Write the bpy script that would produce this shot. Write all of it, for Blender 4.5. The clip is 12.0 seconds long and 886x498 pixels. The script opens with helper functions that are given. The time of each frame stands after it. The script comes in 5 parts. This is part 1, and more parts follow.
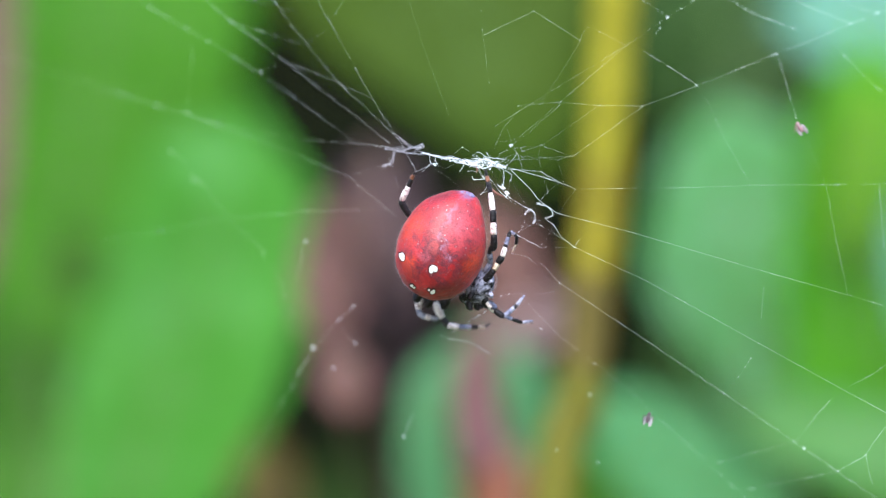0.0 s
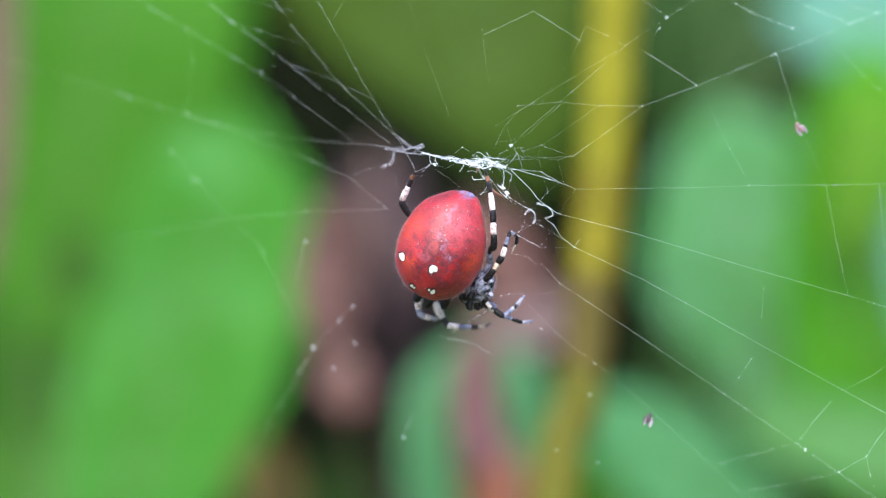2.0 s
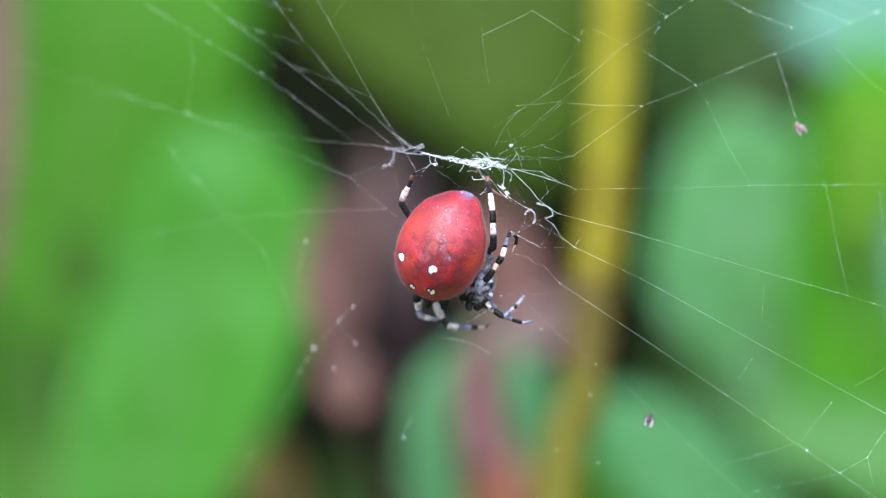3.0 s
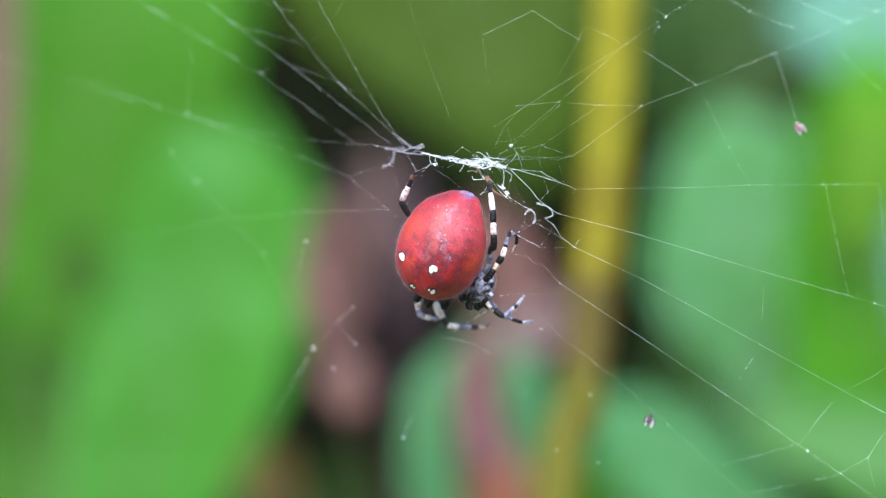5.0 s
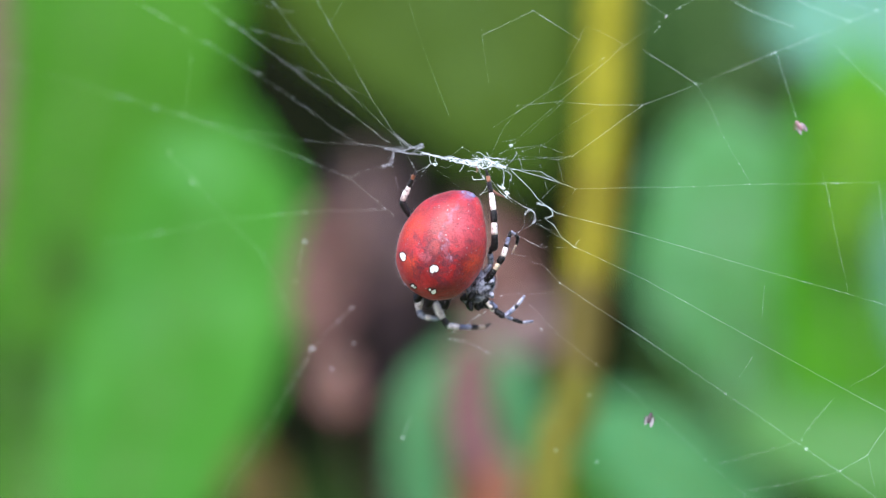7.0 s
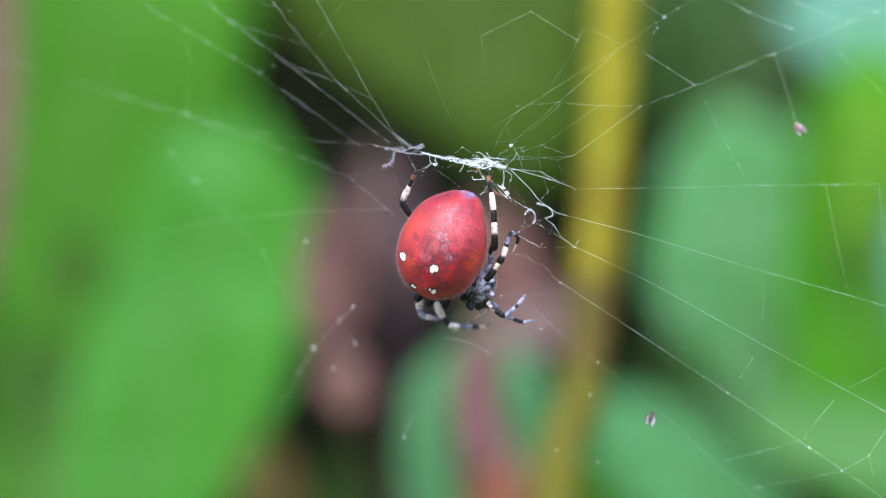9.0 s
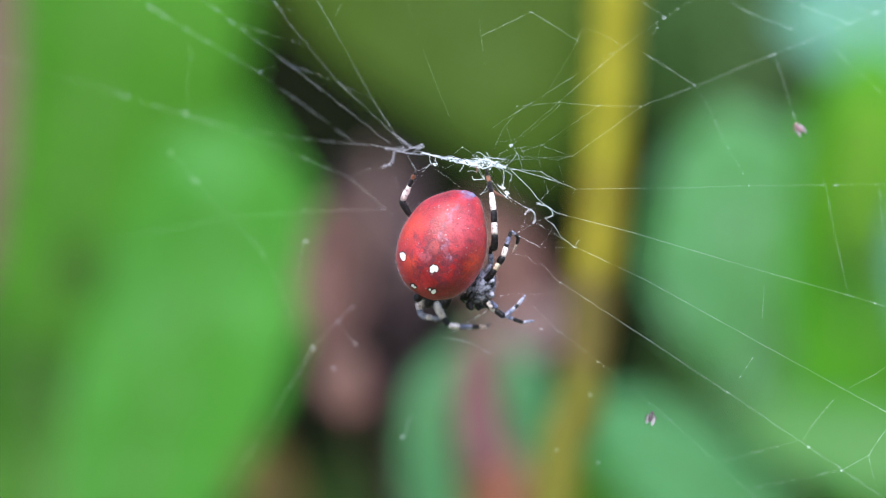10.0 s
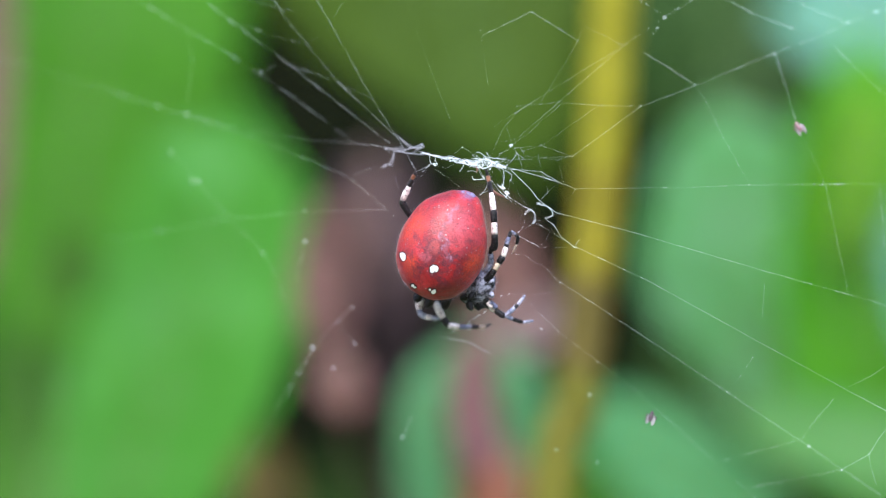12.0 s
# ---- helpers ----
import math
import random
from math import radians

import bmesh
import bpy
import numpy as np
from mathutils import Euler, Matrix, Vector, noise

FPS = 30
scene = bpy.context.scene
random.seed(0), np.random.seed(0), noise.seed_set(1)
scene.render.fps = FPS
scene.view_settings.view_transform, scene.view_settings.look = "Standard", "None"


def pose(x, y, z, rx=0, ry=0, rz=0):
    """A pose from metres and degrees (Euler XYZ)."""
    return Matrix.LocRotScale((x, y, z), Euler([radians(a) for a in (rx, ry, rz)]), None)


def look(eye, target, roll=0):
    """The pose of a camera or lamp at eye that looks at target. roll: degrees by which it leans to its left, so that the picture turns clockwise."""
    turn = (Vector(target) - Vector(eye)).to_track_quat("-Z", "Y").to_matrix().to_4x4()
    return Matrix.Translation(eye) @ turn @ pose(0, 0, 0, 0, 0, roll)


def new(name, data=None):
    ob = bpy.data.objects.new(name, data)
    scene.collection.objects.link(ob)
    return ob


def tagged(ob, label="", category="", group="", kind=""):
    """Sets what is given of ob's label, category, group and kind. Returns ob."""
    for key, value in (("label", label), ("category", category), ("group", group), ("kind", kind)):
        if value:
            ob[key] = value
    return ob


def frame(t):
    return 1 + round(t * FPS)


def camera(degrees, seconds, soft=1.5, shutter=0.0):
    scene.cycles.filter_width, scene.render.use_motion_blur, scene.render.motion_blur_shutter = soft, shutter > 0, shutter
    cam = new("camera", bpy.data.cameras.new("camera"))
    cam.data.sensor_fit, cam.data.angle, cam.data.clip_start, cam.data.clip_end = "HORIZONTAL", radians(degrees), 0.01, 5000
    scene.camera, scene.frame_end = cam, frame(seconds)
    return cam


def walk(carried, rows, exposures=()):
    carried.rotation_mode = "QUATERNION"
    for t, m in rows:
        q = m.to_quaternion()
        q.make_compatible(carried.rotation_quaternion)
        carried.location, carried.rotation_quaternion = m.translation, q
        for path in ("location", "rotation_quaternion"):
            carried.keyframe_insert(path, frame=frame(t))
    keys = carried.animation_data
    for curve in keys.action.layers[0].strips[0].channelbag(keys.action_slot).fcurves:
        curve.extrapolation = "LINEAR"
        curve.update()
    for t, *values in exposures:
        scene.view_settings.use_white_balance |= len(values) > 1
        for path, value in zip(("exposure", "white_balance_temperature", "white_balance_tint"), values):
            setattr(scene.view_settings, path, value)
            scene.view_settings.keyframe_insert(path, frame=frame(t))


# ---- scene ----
# A four-spot orb weaver hanging head down under the hub of its web, among garden plants.
# The web's middle is 0.6 m above the ground; the lens is a long close-up lens, 0.32 m from the web.
cam = camera(20.0, 12.0, soft=1.05)
cam.data.dof.use_dof = True
cam.data.dof.focus_distance = 0.3188
cam.data.dof.aperture_fstop = 6.4
cam.data.dof.aperture_blades = 0

EYE, AIM = Vector((0, -0.32, 0.6)), Vector((0, 0, 0.6))


def stand(right, down):
    """The hand-held camera, shifted by millimetres, still aimed at the spider."""
    return look(EYE + Vector((right, 0, -down)) * 0.001, AIM)


SWAY = [(0.0, 0.0, 0.0), (0.3, -0.5, 0.1), (0.5, -1.6, 0.2), (0.65, -2.0, 0.2), (0.8, -1.4, 0.2), (1.0, -0.2, 0.1), (1.2, -0.9, 0.3), (1.35, -2.3, 0.4), (1.5, -3.4, 0.5),
        (1.6, -2.6, 0.4), (1.75, -0.4, 0.2), (2.0, -0.2, 0.2), (2.25, -1.4, 0.4), (2.5, -2.1, 0.6), (2.65, -1.3, 0.6), (2.85, 0.8, 0.6), (3.0, 0.8, 0.6), (3.2, -0.3, 0.6)]
SWAY += [(3.5, -1.8, 0.6), (4.0, 0.0, 0.6), (4.5, -1.0, 0.8), (4.8, 0.5, 0.8), (5.0, 0.5, 0.8), (5.25, 0.1, 0.9), (5.5, 0.0, 1.0), (6.0, 0.0, 1.1), (6.2, -0.5, 1.1),
         (6.4, -2.6, 1.0), (6.5, -3.2, 1.0), (6.75, -2.8, 1.1), (7.0, -2.4, 1.3), (7.2, -2.4, 1.2), (7.6, -0.4, 1.0), (8.0, -1.8, 0.8), (8.5, -0.5, 0.7), (8.8, -0.2, 0.6)]
SWAY += [(9.0, 0.2, 0.6), (9.2, -0.6, 0.6), (9.5, -2.2, 0.6), (9.65, -1.6, 0.6), (9.8, 0.6, 0.7), (10.0, 0.4, 0.8), (10.25, -0.8, 0.7), (10.5, -1.6, 0.6), (10.65, -0.6, 0.7),
         (10.85, -1.2, 0.7), (11.0, -1.4, 0.8), (11.25, -1.0, 0.8), (11.5, -0.2, 0.7), (11.75, -1.3, 0.6), (12.0, -1.0, 0.6)]
walk(cam, [(t, stand(a, b)) for t, a, b in SWAY], exposures=[(0.0, 1.92, 5980, 10), (1.5, 1.86, 5980, 10), (6.0, 1.84, 5980, 10), (9.0, 1.75, 5980, 10), (12.0, 1.80, 5980, 10)])

# ---- light: a bright overcast sky, the sun behind thin cloud, high behind the camera ----
world = bpy.data.worlds.new("sky")
scene.world = world
world.use_nodes = True
sky = world.node_tree.nodes.new("ShaderNodeTexSky")
sky.sky_type, sky.sun_disc = "NISHITA", False
sky.sun_elevation, sky.sun_rotation = radians(52), radians(190)
sky.air_density, sky.dust_density = 1.0, 3.0
back = world.node_tree.nodes["Background"]
back.inputs["Strength"].default_value = 0.13
world.node_tree.links.new(sky.outputs[0], back.inputs["Color"])
sun = new("sun", bpy.data.lights.new("sun", "SUN"))
sun.data.energy, sun.data.angle, sun.data.color = 0.9, radians(25), (1.0, 0.985, 0.965)
sun.matrix_world = look((-0.25, -1.35, 2.35), (0, 0, 0.6))


# ---- materials ----
def shader(name):
    m = bpy.data.materials.new(name)
    m.use_nodes = True
    nt = m.node_tree
    return m, nt, nt.nodes["Principled BSDF"], nt.nodes["Material Output"]


def noise_tex(nt, scale, detail=4.0, rough=0.55):
    n = nt.nodes.new("ShaderNodeTexNoise")
    n.inputs["Scale"].default_value, n.inputs["Detail"].default_value, n.inputs["Roughness"].default_value = scale, detail, rough
    co = nt.nodes.get("Texture Coordinate") or nt.nodes.new("ShaderNodeTexCoord")
    nt.links.new(co.outputs["Object"], n.inputs["Vector"])
    return n


def ramp(nt, source, stops):
    r = nt.nodes.new("ShaderNodeValToRGB")
    while len(r.color_ramp.elements) < len(stops):
        r.color_ramp.elements.new(0.5)
    for e, (p, c) in zip(r.color_ramp.elements, stops):
        e.position, e.color = p, (*c, 1)
    nt.links.new(source, r.inputs["Fac"])
    return r


def blend(nt, fac, a, b, mode="MIX"):
    x = nt.nodes.new("ShaderNodeMix")
    x.data_type, x.blend_type = "RGBA", mode
    for socket, value in ((x.inputs[0], fac), (x.inputs[6], a), (x.inputs[7], b)):
        if isinstance(value, (int, float)):
            socket.default_value = value
        elif isinstance(value, tuple):
            socket.default_value = (*value, 1)
        else:
            nt.links.new(value, socket)
    return x.outputs[2]


def relief(nt, bsdf, height, strength, distance):
    b = nt.nodes.new("ShaderNodeBump")
    b.inputs["Strength"].default_value, b.inputs["Distance"].default_value = strength, distance
    nt.links.new(height, b.inputs["Height"])
    nt.links.new(b.outputs[0], bsdf.inputs["Normal"])


def surface(name, c1, c2, grain=400.0, patch=60.0, rough=0.6, bump=0.3, depth=0.0002, spec=0.4, sheen=0.0):
    """A plain surface: two colours mixed by fine grain and broad patches, with relief."""
    m, nt, bsdf, out = shader(name)
    fine, broad = noise_tex(nt, grain), noise_tex(nt, patch, 2.0)
    a = ramp(nt, fine.outputs[0], [(0.3, c1), (0.7, c2)])
    b = ramp(nt, broad.outputs[0], [(0.3, tuple(v * 0.75 for v in c1)), (0.7, tuple(min(1, v * 1.2) for v in c2))])
    nt.links.new(blend(nt, 0.5, a.outputs[0], b.outputs[0]), bsdf.inputs["Base Color"])
    bsdf.inputs["Roughness"].default_value, bsdf.inputs["Specular IOR Level"].default_value = rough, spec
    bsdf.inputs["Sheen Weight"].default_value = sheen
    relief(nt, bsdf, fine.outputs[0], bump, depth)
    return m


def leaf_surface(name, c1, c2, thin=0.3, rough=0.5, spec=0.35, spots=None):
    """Leaf tissue: mottled green that also lets light through; spots: an optional second colour in blotches."""
    m, nt, bsdf, out = shader(name)
    fine, broad = noise_tex(nt, 350.0), noise_tex(nt, 32.0, 3.0)
    a = ramp(nt, broad.outputs[0], [(0.32, c1), (0.68, c2)])
    colour = blend(nt, 0.35, a.outputs[0], ramp(nt, fine.outputs[0], [(0.35, tuple(v * 0.7 for v in c1)), (0.65, c2)]).outputs[0])
    if spots:
        where = noise_tex(nt, 55.0, 3.0)
        colour = blend(nt, ramp(nt, where.outputs[0], [(0.52, (0, 0, 0)), (0.66, (1, 1, 1))]).outputs[0], colour, spots)
    nt.links.new(colour, bsdf.inputs["Base Color"])
    bsdf.inputs["Roughness"].default_value, bsdf.inputs["Specular IOR Level"].default_value = rough, spec
    relief(nt, bsdf, fine.outputs[0], 0.4, 0.0004)
    glow = nt.nodes.new("ShaderNodeBsdfTranslucent")
    nt.links.new(blend(nt, 1.0, colour, (1.0, 1.0, 0.6), "MULTIPLY"), glow.inputs["Color"])
    mix = nt.nodes.new("ShaderNodeMixShader")
    mix.inputs[0].default_value = thin
    nt.links.new(bsdf.outputs[0], mix.inputs[1])
    nt.links.new(glow.outputs[0], mix.inputs[2])
    nt.links.new(mix.outputs[0], out.inputs["Surface"])
    return m


def abdomen_surface():
    """Granular crimson skin: orange-red flanks, a dusky streak down the middle, dark marbling round an orange patch, pale dots."""
    m, nt, bsdf, out = shader("spider_red")
    marble, patch, fine, bloom = noise_tex(nt, 640.0, 5.0, 0.62), noise_tex(nt, 330.0, 4.0, 0.6), noise_tex(nt, 5200.0, 3.0), noise_tex(nt, 190.0, 4.0, 0.65)
    marble.inputs["Distortion"].default_value, patch.inputs["Distortion"].default_value = 0.9, 0.6
    co = nt.nodes["Texture Coordinate"].outputs["Object"]
    # places on the back, wavered by noise
    sway = noise_tex(nt, 900.0, 4.0, 0.6)
    push = nt.nodes.new("ShaderNodeVectorMath")
    push.operation = "MULTIPLY_ADD"
    push.inputs[1].default_value, push.inputs[2].default_value = (0.0026, 0.0, 0.0026), (-0.0013, 0.0, -0.0013)
    nt.links.new(sway.outputs["Color"], push.inputs[0])
    moved = nt.nodes.new("ShaderNodeVectorMath")
    nt.links.new(co, moved.inputs[0])
    nt.links.new(push.outputs[0], moved.inputs[1])

    def mark(x, z, wide, high, turn, soft, most=1.0):
        """A mask: an oval on the back, in mm from the middle, that fades over its outer share soft."""
        oval = nt.nodes.new("ShaderNodeMapping")
        oval.vector_type = "TEXTURE"
        oval.inputs["Location"].default_value = (x * 0.001, 0, z * 0.001)
        oval.inputs["Rotation"].default_value = (0, radians(turn), 0)
        oval.inputs["Scale"].default_value = (wide * 0.001, 1.0, high * 0.001)
        nt.links.new(moved.outputs[0], oval.inputs["Vector"])
        size = nt.nodes.new("ShaderNodeVectorMath")
        size.operation = "LENGTH"
        nt.links.new(oval.outputs[0], size.inputs[0])
        return ramp(nt, size.outputs["Value"], [(1 - soft, (most, most, most)), (1.0, (0, 0, 0))]).outputs[0]

    red = ramp(nt, bloom.outputs[0], [(0.36, (0.20, 0.004, 0.008)), (0.50, (0.39, 0.010, 0.016)), (0.62, (0.56, 0.032, 0.040))])
    colour = red.outputs[0]
    # orange-red flanks
    for x, z, wide, high, turn in ((-3.6, 2.2, 1.7, 3.4, 30), (4.0, -2.6, 1.5, 3.0, 20), (-4.2, -2.6, 1.3, 2.0, -10)):
        colour = blend(nt, mark(x, z, wide, high, turn, 0.8, 0.95), colour, (0.60, 0.048, 0.014))
    # pinkish sky sheen, with pale down, painted on the upper back
    colour = blend(nt, mark(2.0, 2.2, 2.3, 4.2, 16, 0.85, 0.42), colour, (0.52, 0.130, 0.160))
    # the dusky streak from the tail down the middle
    colour = blend(nt, mark(0.9, 3.6, 0.42, 2.7, 28, 0.7, 0.65), colour, (0.30, 0.130, 0.190))
    colour = blend(nt, mark(-0.3, 1.0, 0.55, 0.60, 0, 0.6, 0.75), colour, (0.30, 0.130, 0.190))
    colour = blend(nt, mark(0.35, -1.0, 0.42, 1.8, 8, 0.6, 0.60), colour, (0.26, 0.090, 0.130))
    for x, z, wide, high, turn in ((0.35, 0.45, 0.30, 0.42, -20), (0.05, -0.35, 0.22, 0.50, 25), (0.55, -1.75, 0.30, 0.62, -15)):
        colour = blend(nt, mark(x, z, wide * 1.35, high * 1.25, turn, 0.4, 0.75), colour, (0.100, 0.016, 0.032))
        colour = blend(nt, mark(x, z, wide, high, turn, 0.5, 0.85), colour, (0.36, 0.180, 0.260))
    # the bluish tail
    colour = blend(nt, mark(3.1, 6.7, 1.5, 1.3, 20, 0.6, 0.8), colour, (0.17, 0.14, 0.27))
    # dark marbling on the lower back, in cells
    dusk = ramp(nt, marble.outputs[0], [(0.47, (0, 0, 0)), (0.53, (0.95, 0.95, 0.95)), (0.58, (0.25, 0.25, 0.25)), (0.64, (0.9, 0.9, 0.9))])
    lower = blend(nt, 1.0, dusk.outputs[0], mark(-1.0, -2.6, 4.8, 3.8, 0, 0.5, 1.0), "MULTIPLY")
    colour = blend(nt, lower, colour, (0.085, 0.012, 0.026))
    veil = blend(nt, 1.0, ramp(nt, patch.outputs[0], [(0.54, (0, 0, 0)), (0.60, (0.7, 0.7, 0.7))]).outputs[0], mark(-1.6, -1.4, 3.8, 3.6, 0, 0.5, 0.9), "MULTIPLY")
    colour = blend(nt, veil, colour, (0.40, 0.085, 0.110))
    faint = blend(nt, 1.0, dusk.outputs[0], mark(0.5, 1.0, 6.0, 7.5, 0, 0.3, 0.42), "MULTIPLY")
    colour = blend(nt, faint, colour, (0.150, 0.022, 0.040))
    # the orange patch with its dark outline
    colour = blend(nt, mark(-1.05, -0.55, 1.10, 1.36, 20, 0.35, 0.70), colour, (0.110, 0.018, 0.030))
    colour = blend(nt, mark(-1.05, -0.52, 0.80, 1.05, 20, 0.5, 0.55), colour, (0.52, 0.060, 0.055))
    for x, z in ((-2.2, -1.9), (-3.4, 0.6), (1.3, -1.7), (-0.4, -4.6), (2.4, -3.9), (3.3, 0.5)):
        colour = blend(nt, mark(x, z, 0.42, 0.34, 30 * x, 0.5, 0.6), colour, (0.100, 0.014, 0.028))
    seam = ramp(nt, patch.outputs[0], [(0.505, (0, 0, 0)), (0.525, (0.5, 0.5, 0.5)), (0.545, (0, 0, 0))])
    colour = blend(nt, seam.outputs[0], colour, (0.120, 0.014, 0.024))
    grain, dots = nt.nodes.new("ShaderNodeTexVoronoi"), nt.nodes.new("ShaderNodeTexVoronoi")
    grain.inputs["Scale"].default_value, dots.inputs["Scale"].default_value = 5600.0, 1500.0
    for v in (grain, dots):
        nt.links.new(co, v.inputs["Vector"])
    # fine granules and pits
    colour = blend(nt, ramp(nt, grain.outputs["Distance"], [(0.10, (0.34, 0.34, 0.34)), (0.36, (0, 0, 0))]).outputs[0], colour, (0.60, 0.130, 0.140))
    colour = blend(nt, 1.0, colour, ramp(nt, fine.outputs[0], [(0.36, (0.66, 0.62, 0.66)), (0.56, (1, 1, 1))]).outputs[0], "MULTIPLY")
    # scattered pale dots, each on a darker pit
    chosen = ramp(nt, dots.outputs["Color"], [(0.36, (0, 0, 0)), (0.42, (1, 1, 1))]).outputs[0]
    pit = blend(nt, 1.0, ramp(nt, dots.outputs["Distance"], [(0.22, (0.6, 0.6, 0.6)), (0.36, (0, 0, 0))]).outputs[0], chosen, "MULTIPLY")
    colour = blend(nt, pit, colour, (0.16, 0.016, 0.026))
    dot = blend(nt, 1.0, ramp(nt, dots.outputs["Distance"], [(0.08, (0.68, 0.68, 0.68)), (0.17, (0, 0, 0))]).outputs[0], chosen, "MULTIPLY")
    dot = blend(nt, 1.0, dot, ramp(nt, bloom.outputs[0], [(0.40, (0.25, 0.25, 0.25)), (0.60, (1, 1, 1))]).outputs[0], "MULTIPLY")
    nt.links.new(blend(nt, dot, colour, (0.80, 0.56, 0.54)), bsdf.inputs["Base Color"])
    nt.links.new(ramp(nt, marble.outputs[0], [(0.35, (0.34, 0.34, 0.34)), (0.7, (0.52, 0.52, 0.52))]).outputs[0], bsdf.inputs["Roughness"])
    bsdf.inputs["Specular IOR Level"].default_value = 0.5
    bsdf.inputs["Sheen Weight"].default_value, bsdf.inputs["Sheen Roughness"].default_value = 0.06, 0.5
    bsdf.inputs["Sheen Tint"].default_value = (1.0, 0.80, 0.86, 1)
    relief(nt, bsdf, blend(nt, 0.45, grain.outputs["Distance"], fine.outputs[0]), 0.9, 0.00007)
    return m


def silk_surface(name, colour, thin):
    m, nt, bsdf, out = shader(name)
    n = noise_tex(nt, 900.0)
    nt.links.new(ramp(nt, n.outputs[0], [(0.3, tuple(v * 0.75 for v in colour)), (0.7, colour)]).outputs[0], bsdf.inputs["Base Color"])
    bsdf.inputs["Roughness"].default_value, bsdf.inputs["Specular IOR Level"].default_value = 0.3, 0.6
    bsdf.inputs["Transmission Weight"].default_value = thin
    return m


RED = abdomen_surface()
SPOT = surface("spot_white", (0.80, 0.78, 0.75), (0.92, 0.90, 0.88), 1500, 500, 0.6, 0.3, 0.00005)
RIM = surface("spot_rim", (0.030, 0.008, 0.010), (0.06, 0.015, 0.015), 1500, 500, 0.6)


def banded(name, c1, c2, speck, rough=0.45, spec=0.5):
    """Leg skin with dark and pale flecks along it."""
    m, nt, bsdf, out = shader(name)
    fine, broad = noise_tex(nt, 2600.0, 4.0, 0.65), noise_tex(nt, 900.0, 3.0)
    colour = blend(nt, ramp(nt, broad.outputs[0], [(0.42, (0, 0, 0)), (0.58, (1, 1, 1))]).outputs[0], c1, c2)
    colour = blend(nt, ramp(nt, fine.outputs[0], [(0.52, (0, 0, 0)), (0.61, (0.9, 0.9, 0.9))]).outputs[0], colour, speck)
    nt.links.new(colour, bsdf.inputs["Base Color"])
    bsdf.inputs["Roughness"].default_value, bsdf.inputs["Specular IOR Level"].default_value = rough, spec
    relief(nt, bsdf, fine.outputs[0], 0.7, 0.0001)
    return m


PALE = banded("leg_cream", (0.62, 0.52, 0.50), (0.90, 0.81, 0.79), (0.22, 0.15, 0.15))
DARK = banded("leg_black", (0.004, 0.003, 0.004), (0.009, 0.008, 0.009), (0.026, 0.022, 0.026), 0.42, 0.22)
BLUE = banded("leg_grey", (0.12, 0.13, 0.22), (0.36, 0.36, 0.46), (0.03, 0.03, 0.05))
TAIL = banded("tail_bluish", (0.12, 0.08, 0.16), (0.20, 0.20, 0.36), (0.26, 0.06, 0.08), 0.5)
BUFF = banded("leg_buff", (0.45, 0.34, 0.25), (0.66, 0.54, 0.42), (0.12, 0.06, 0.05))
TAN = banded("leg_orange", (0.14, 0.045, 0.02), (0.31, 0.12, 0.06), (0.03, 0.015, 0.01))
HEAD = banded("carapace_grey", (0.010, 0.010, 0.016), (0.36, 0.36, 0.46), (0.008, 0.008, 0.012), 0.5, 0.3)
FUZZ = surface("body_hair", (0.22, 0.13, 0.14), (0.42, 0.32, 0.34), 1400, 350, 0.5)
LEG_FUZZ = surface("leg_hair", (0.13, 0.115, 0.125), (0.36, 0.33, 0.34), 1400, 350, 0.5)
SCRAP = surface("brown_scrap", (0.13, 0.05, 0.035), (0.30, 0.13, 0.09), 1400, 500, 0.6)
SILK = silk_surface("silk", (0.84, 0.91, 0.95), 0.0)
SILK_GREY = silk_surface("silk_grey", (0.46, 0.46, 0.53), 0.0)
SILK_DENSE = silk_surface("silk_dense", (0.84, 0.92, 0.96), 0.0)
HUSK = surface("insect_husk", (0.03, 0.022, 0.025), (0.14, 0.10, 0.115), 1200, 400, 0.6)
HUSK_PINK = surface("insect_pinkish", (0.17, 0.085, 0.10), (0.34, 0.20, 0.22), 1200, 400, 0.6)
WING = surface("insect_wing", (0.24, 0.21, 0.23), (0.44, 0.40, 0.44), 1200, 400, 0.4)

LEAF_GREEN = leaf_surface("leaf_fresh_green", (0.046, 0.200, 0.013), (0.080, 0.275, 0.040), 0.18, 0.55, 0.12, (0.098, 0.298, 0.070))
LEAF_RICH = leaf_surface("leaf_deep_green", (0.036, 0.150, 0.005), (0.072, 0.225, 0.016), 0.18, 0.55, 0.12)
LEAF_DULL = leaf_surface("leaf_dull_green", (0.034, 0.128, 0.007), (0.064, 0.188, 0.020), 0.18, 0.55, 0.12)
# dull green with the shade of the leaf's dark patch put in
LEAF_SHADE = leaf_surface("leaf_shade_green", (0.030, 0.085, 0.007), (0.052, 0.125, 0.016), 0.18, 0.6, 0.12)
LEAF_SOFT = leaf_surface("leaf_soft_green", (0.062, 0.190, 0.038), (0.095, 0.250, 0.068), 0.18, 0.55, 0.18)
LEAF_JADE = leaf_surface("leaf_jade_green", (0.052, 0.205, 0.058), (0.100, 0.290, 0.118), 0.2, 0.5, 0.2)
LEAF_OLIVE = leaf_surface("leaf_olive", (0.036, 0.076, 0.004), (0.060, 0.110, 0.008), 0.25, 0.6, 0.12)
LEAF_TEAL = leaf_surface("leaf_bluish_green", (0.062, 0.225, 0.078), (0.125, 0.325, 0.145), 0.2, 0.5, 0.3)
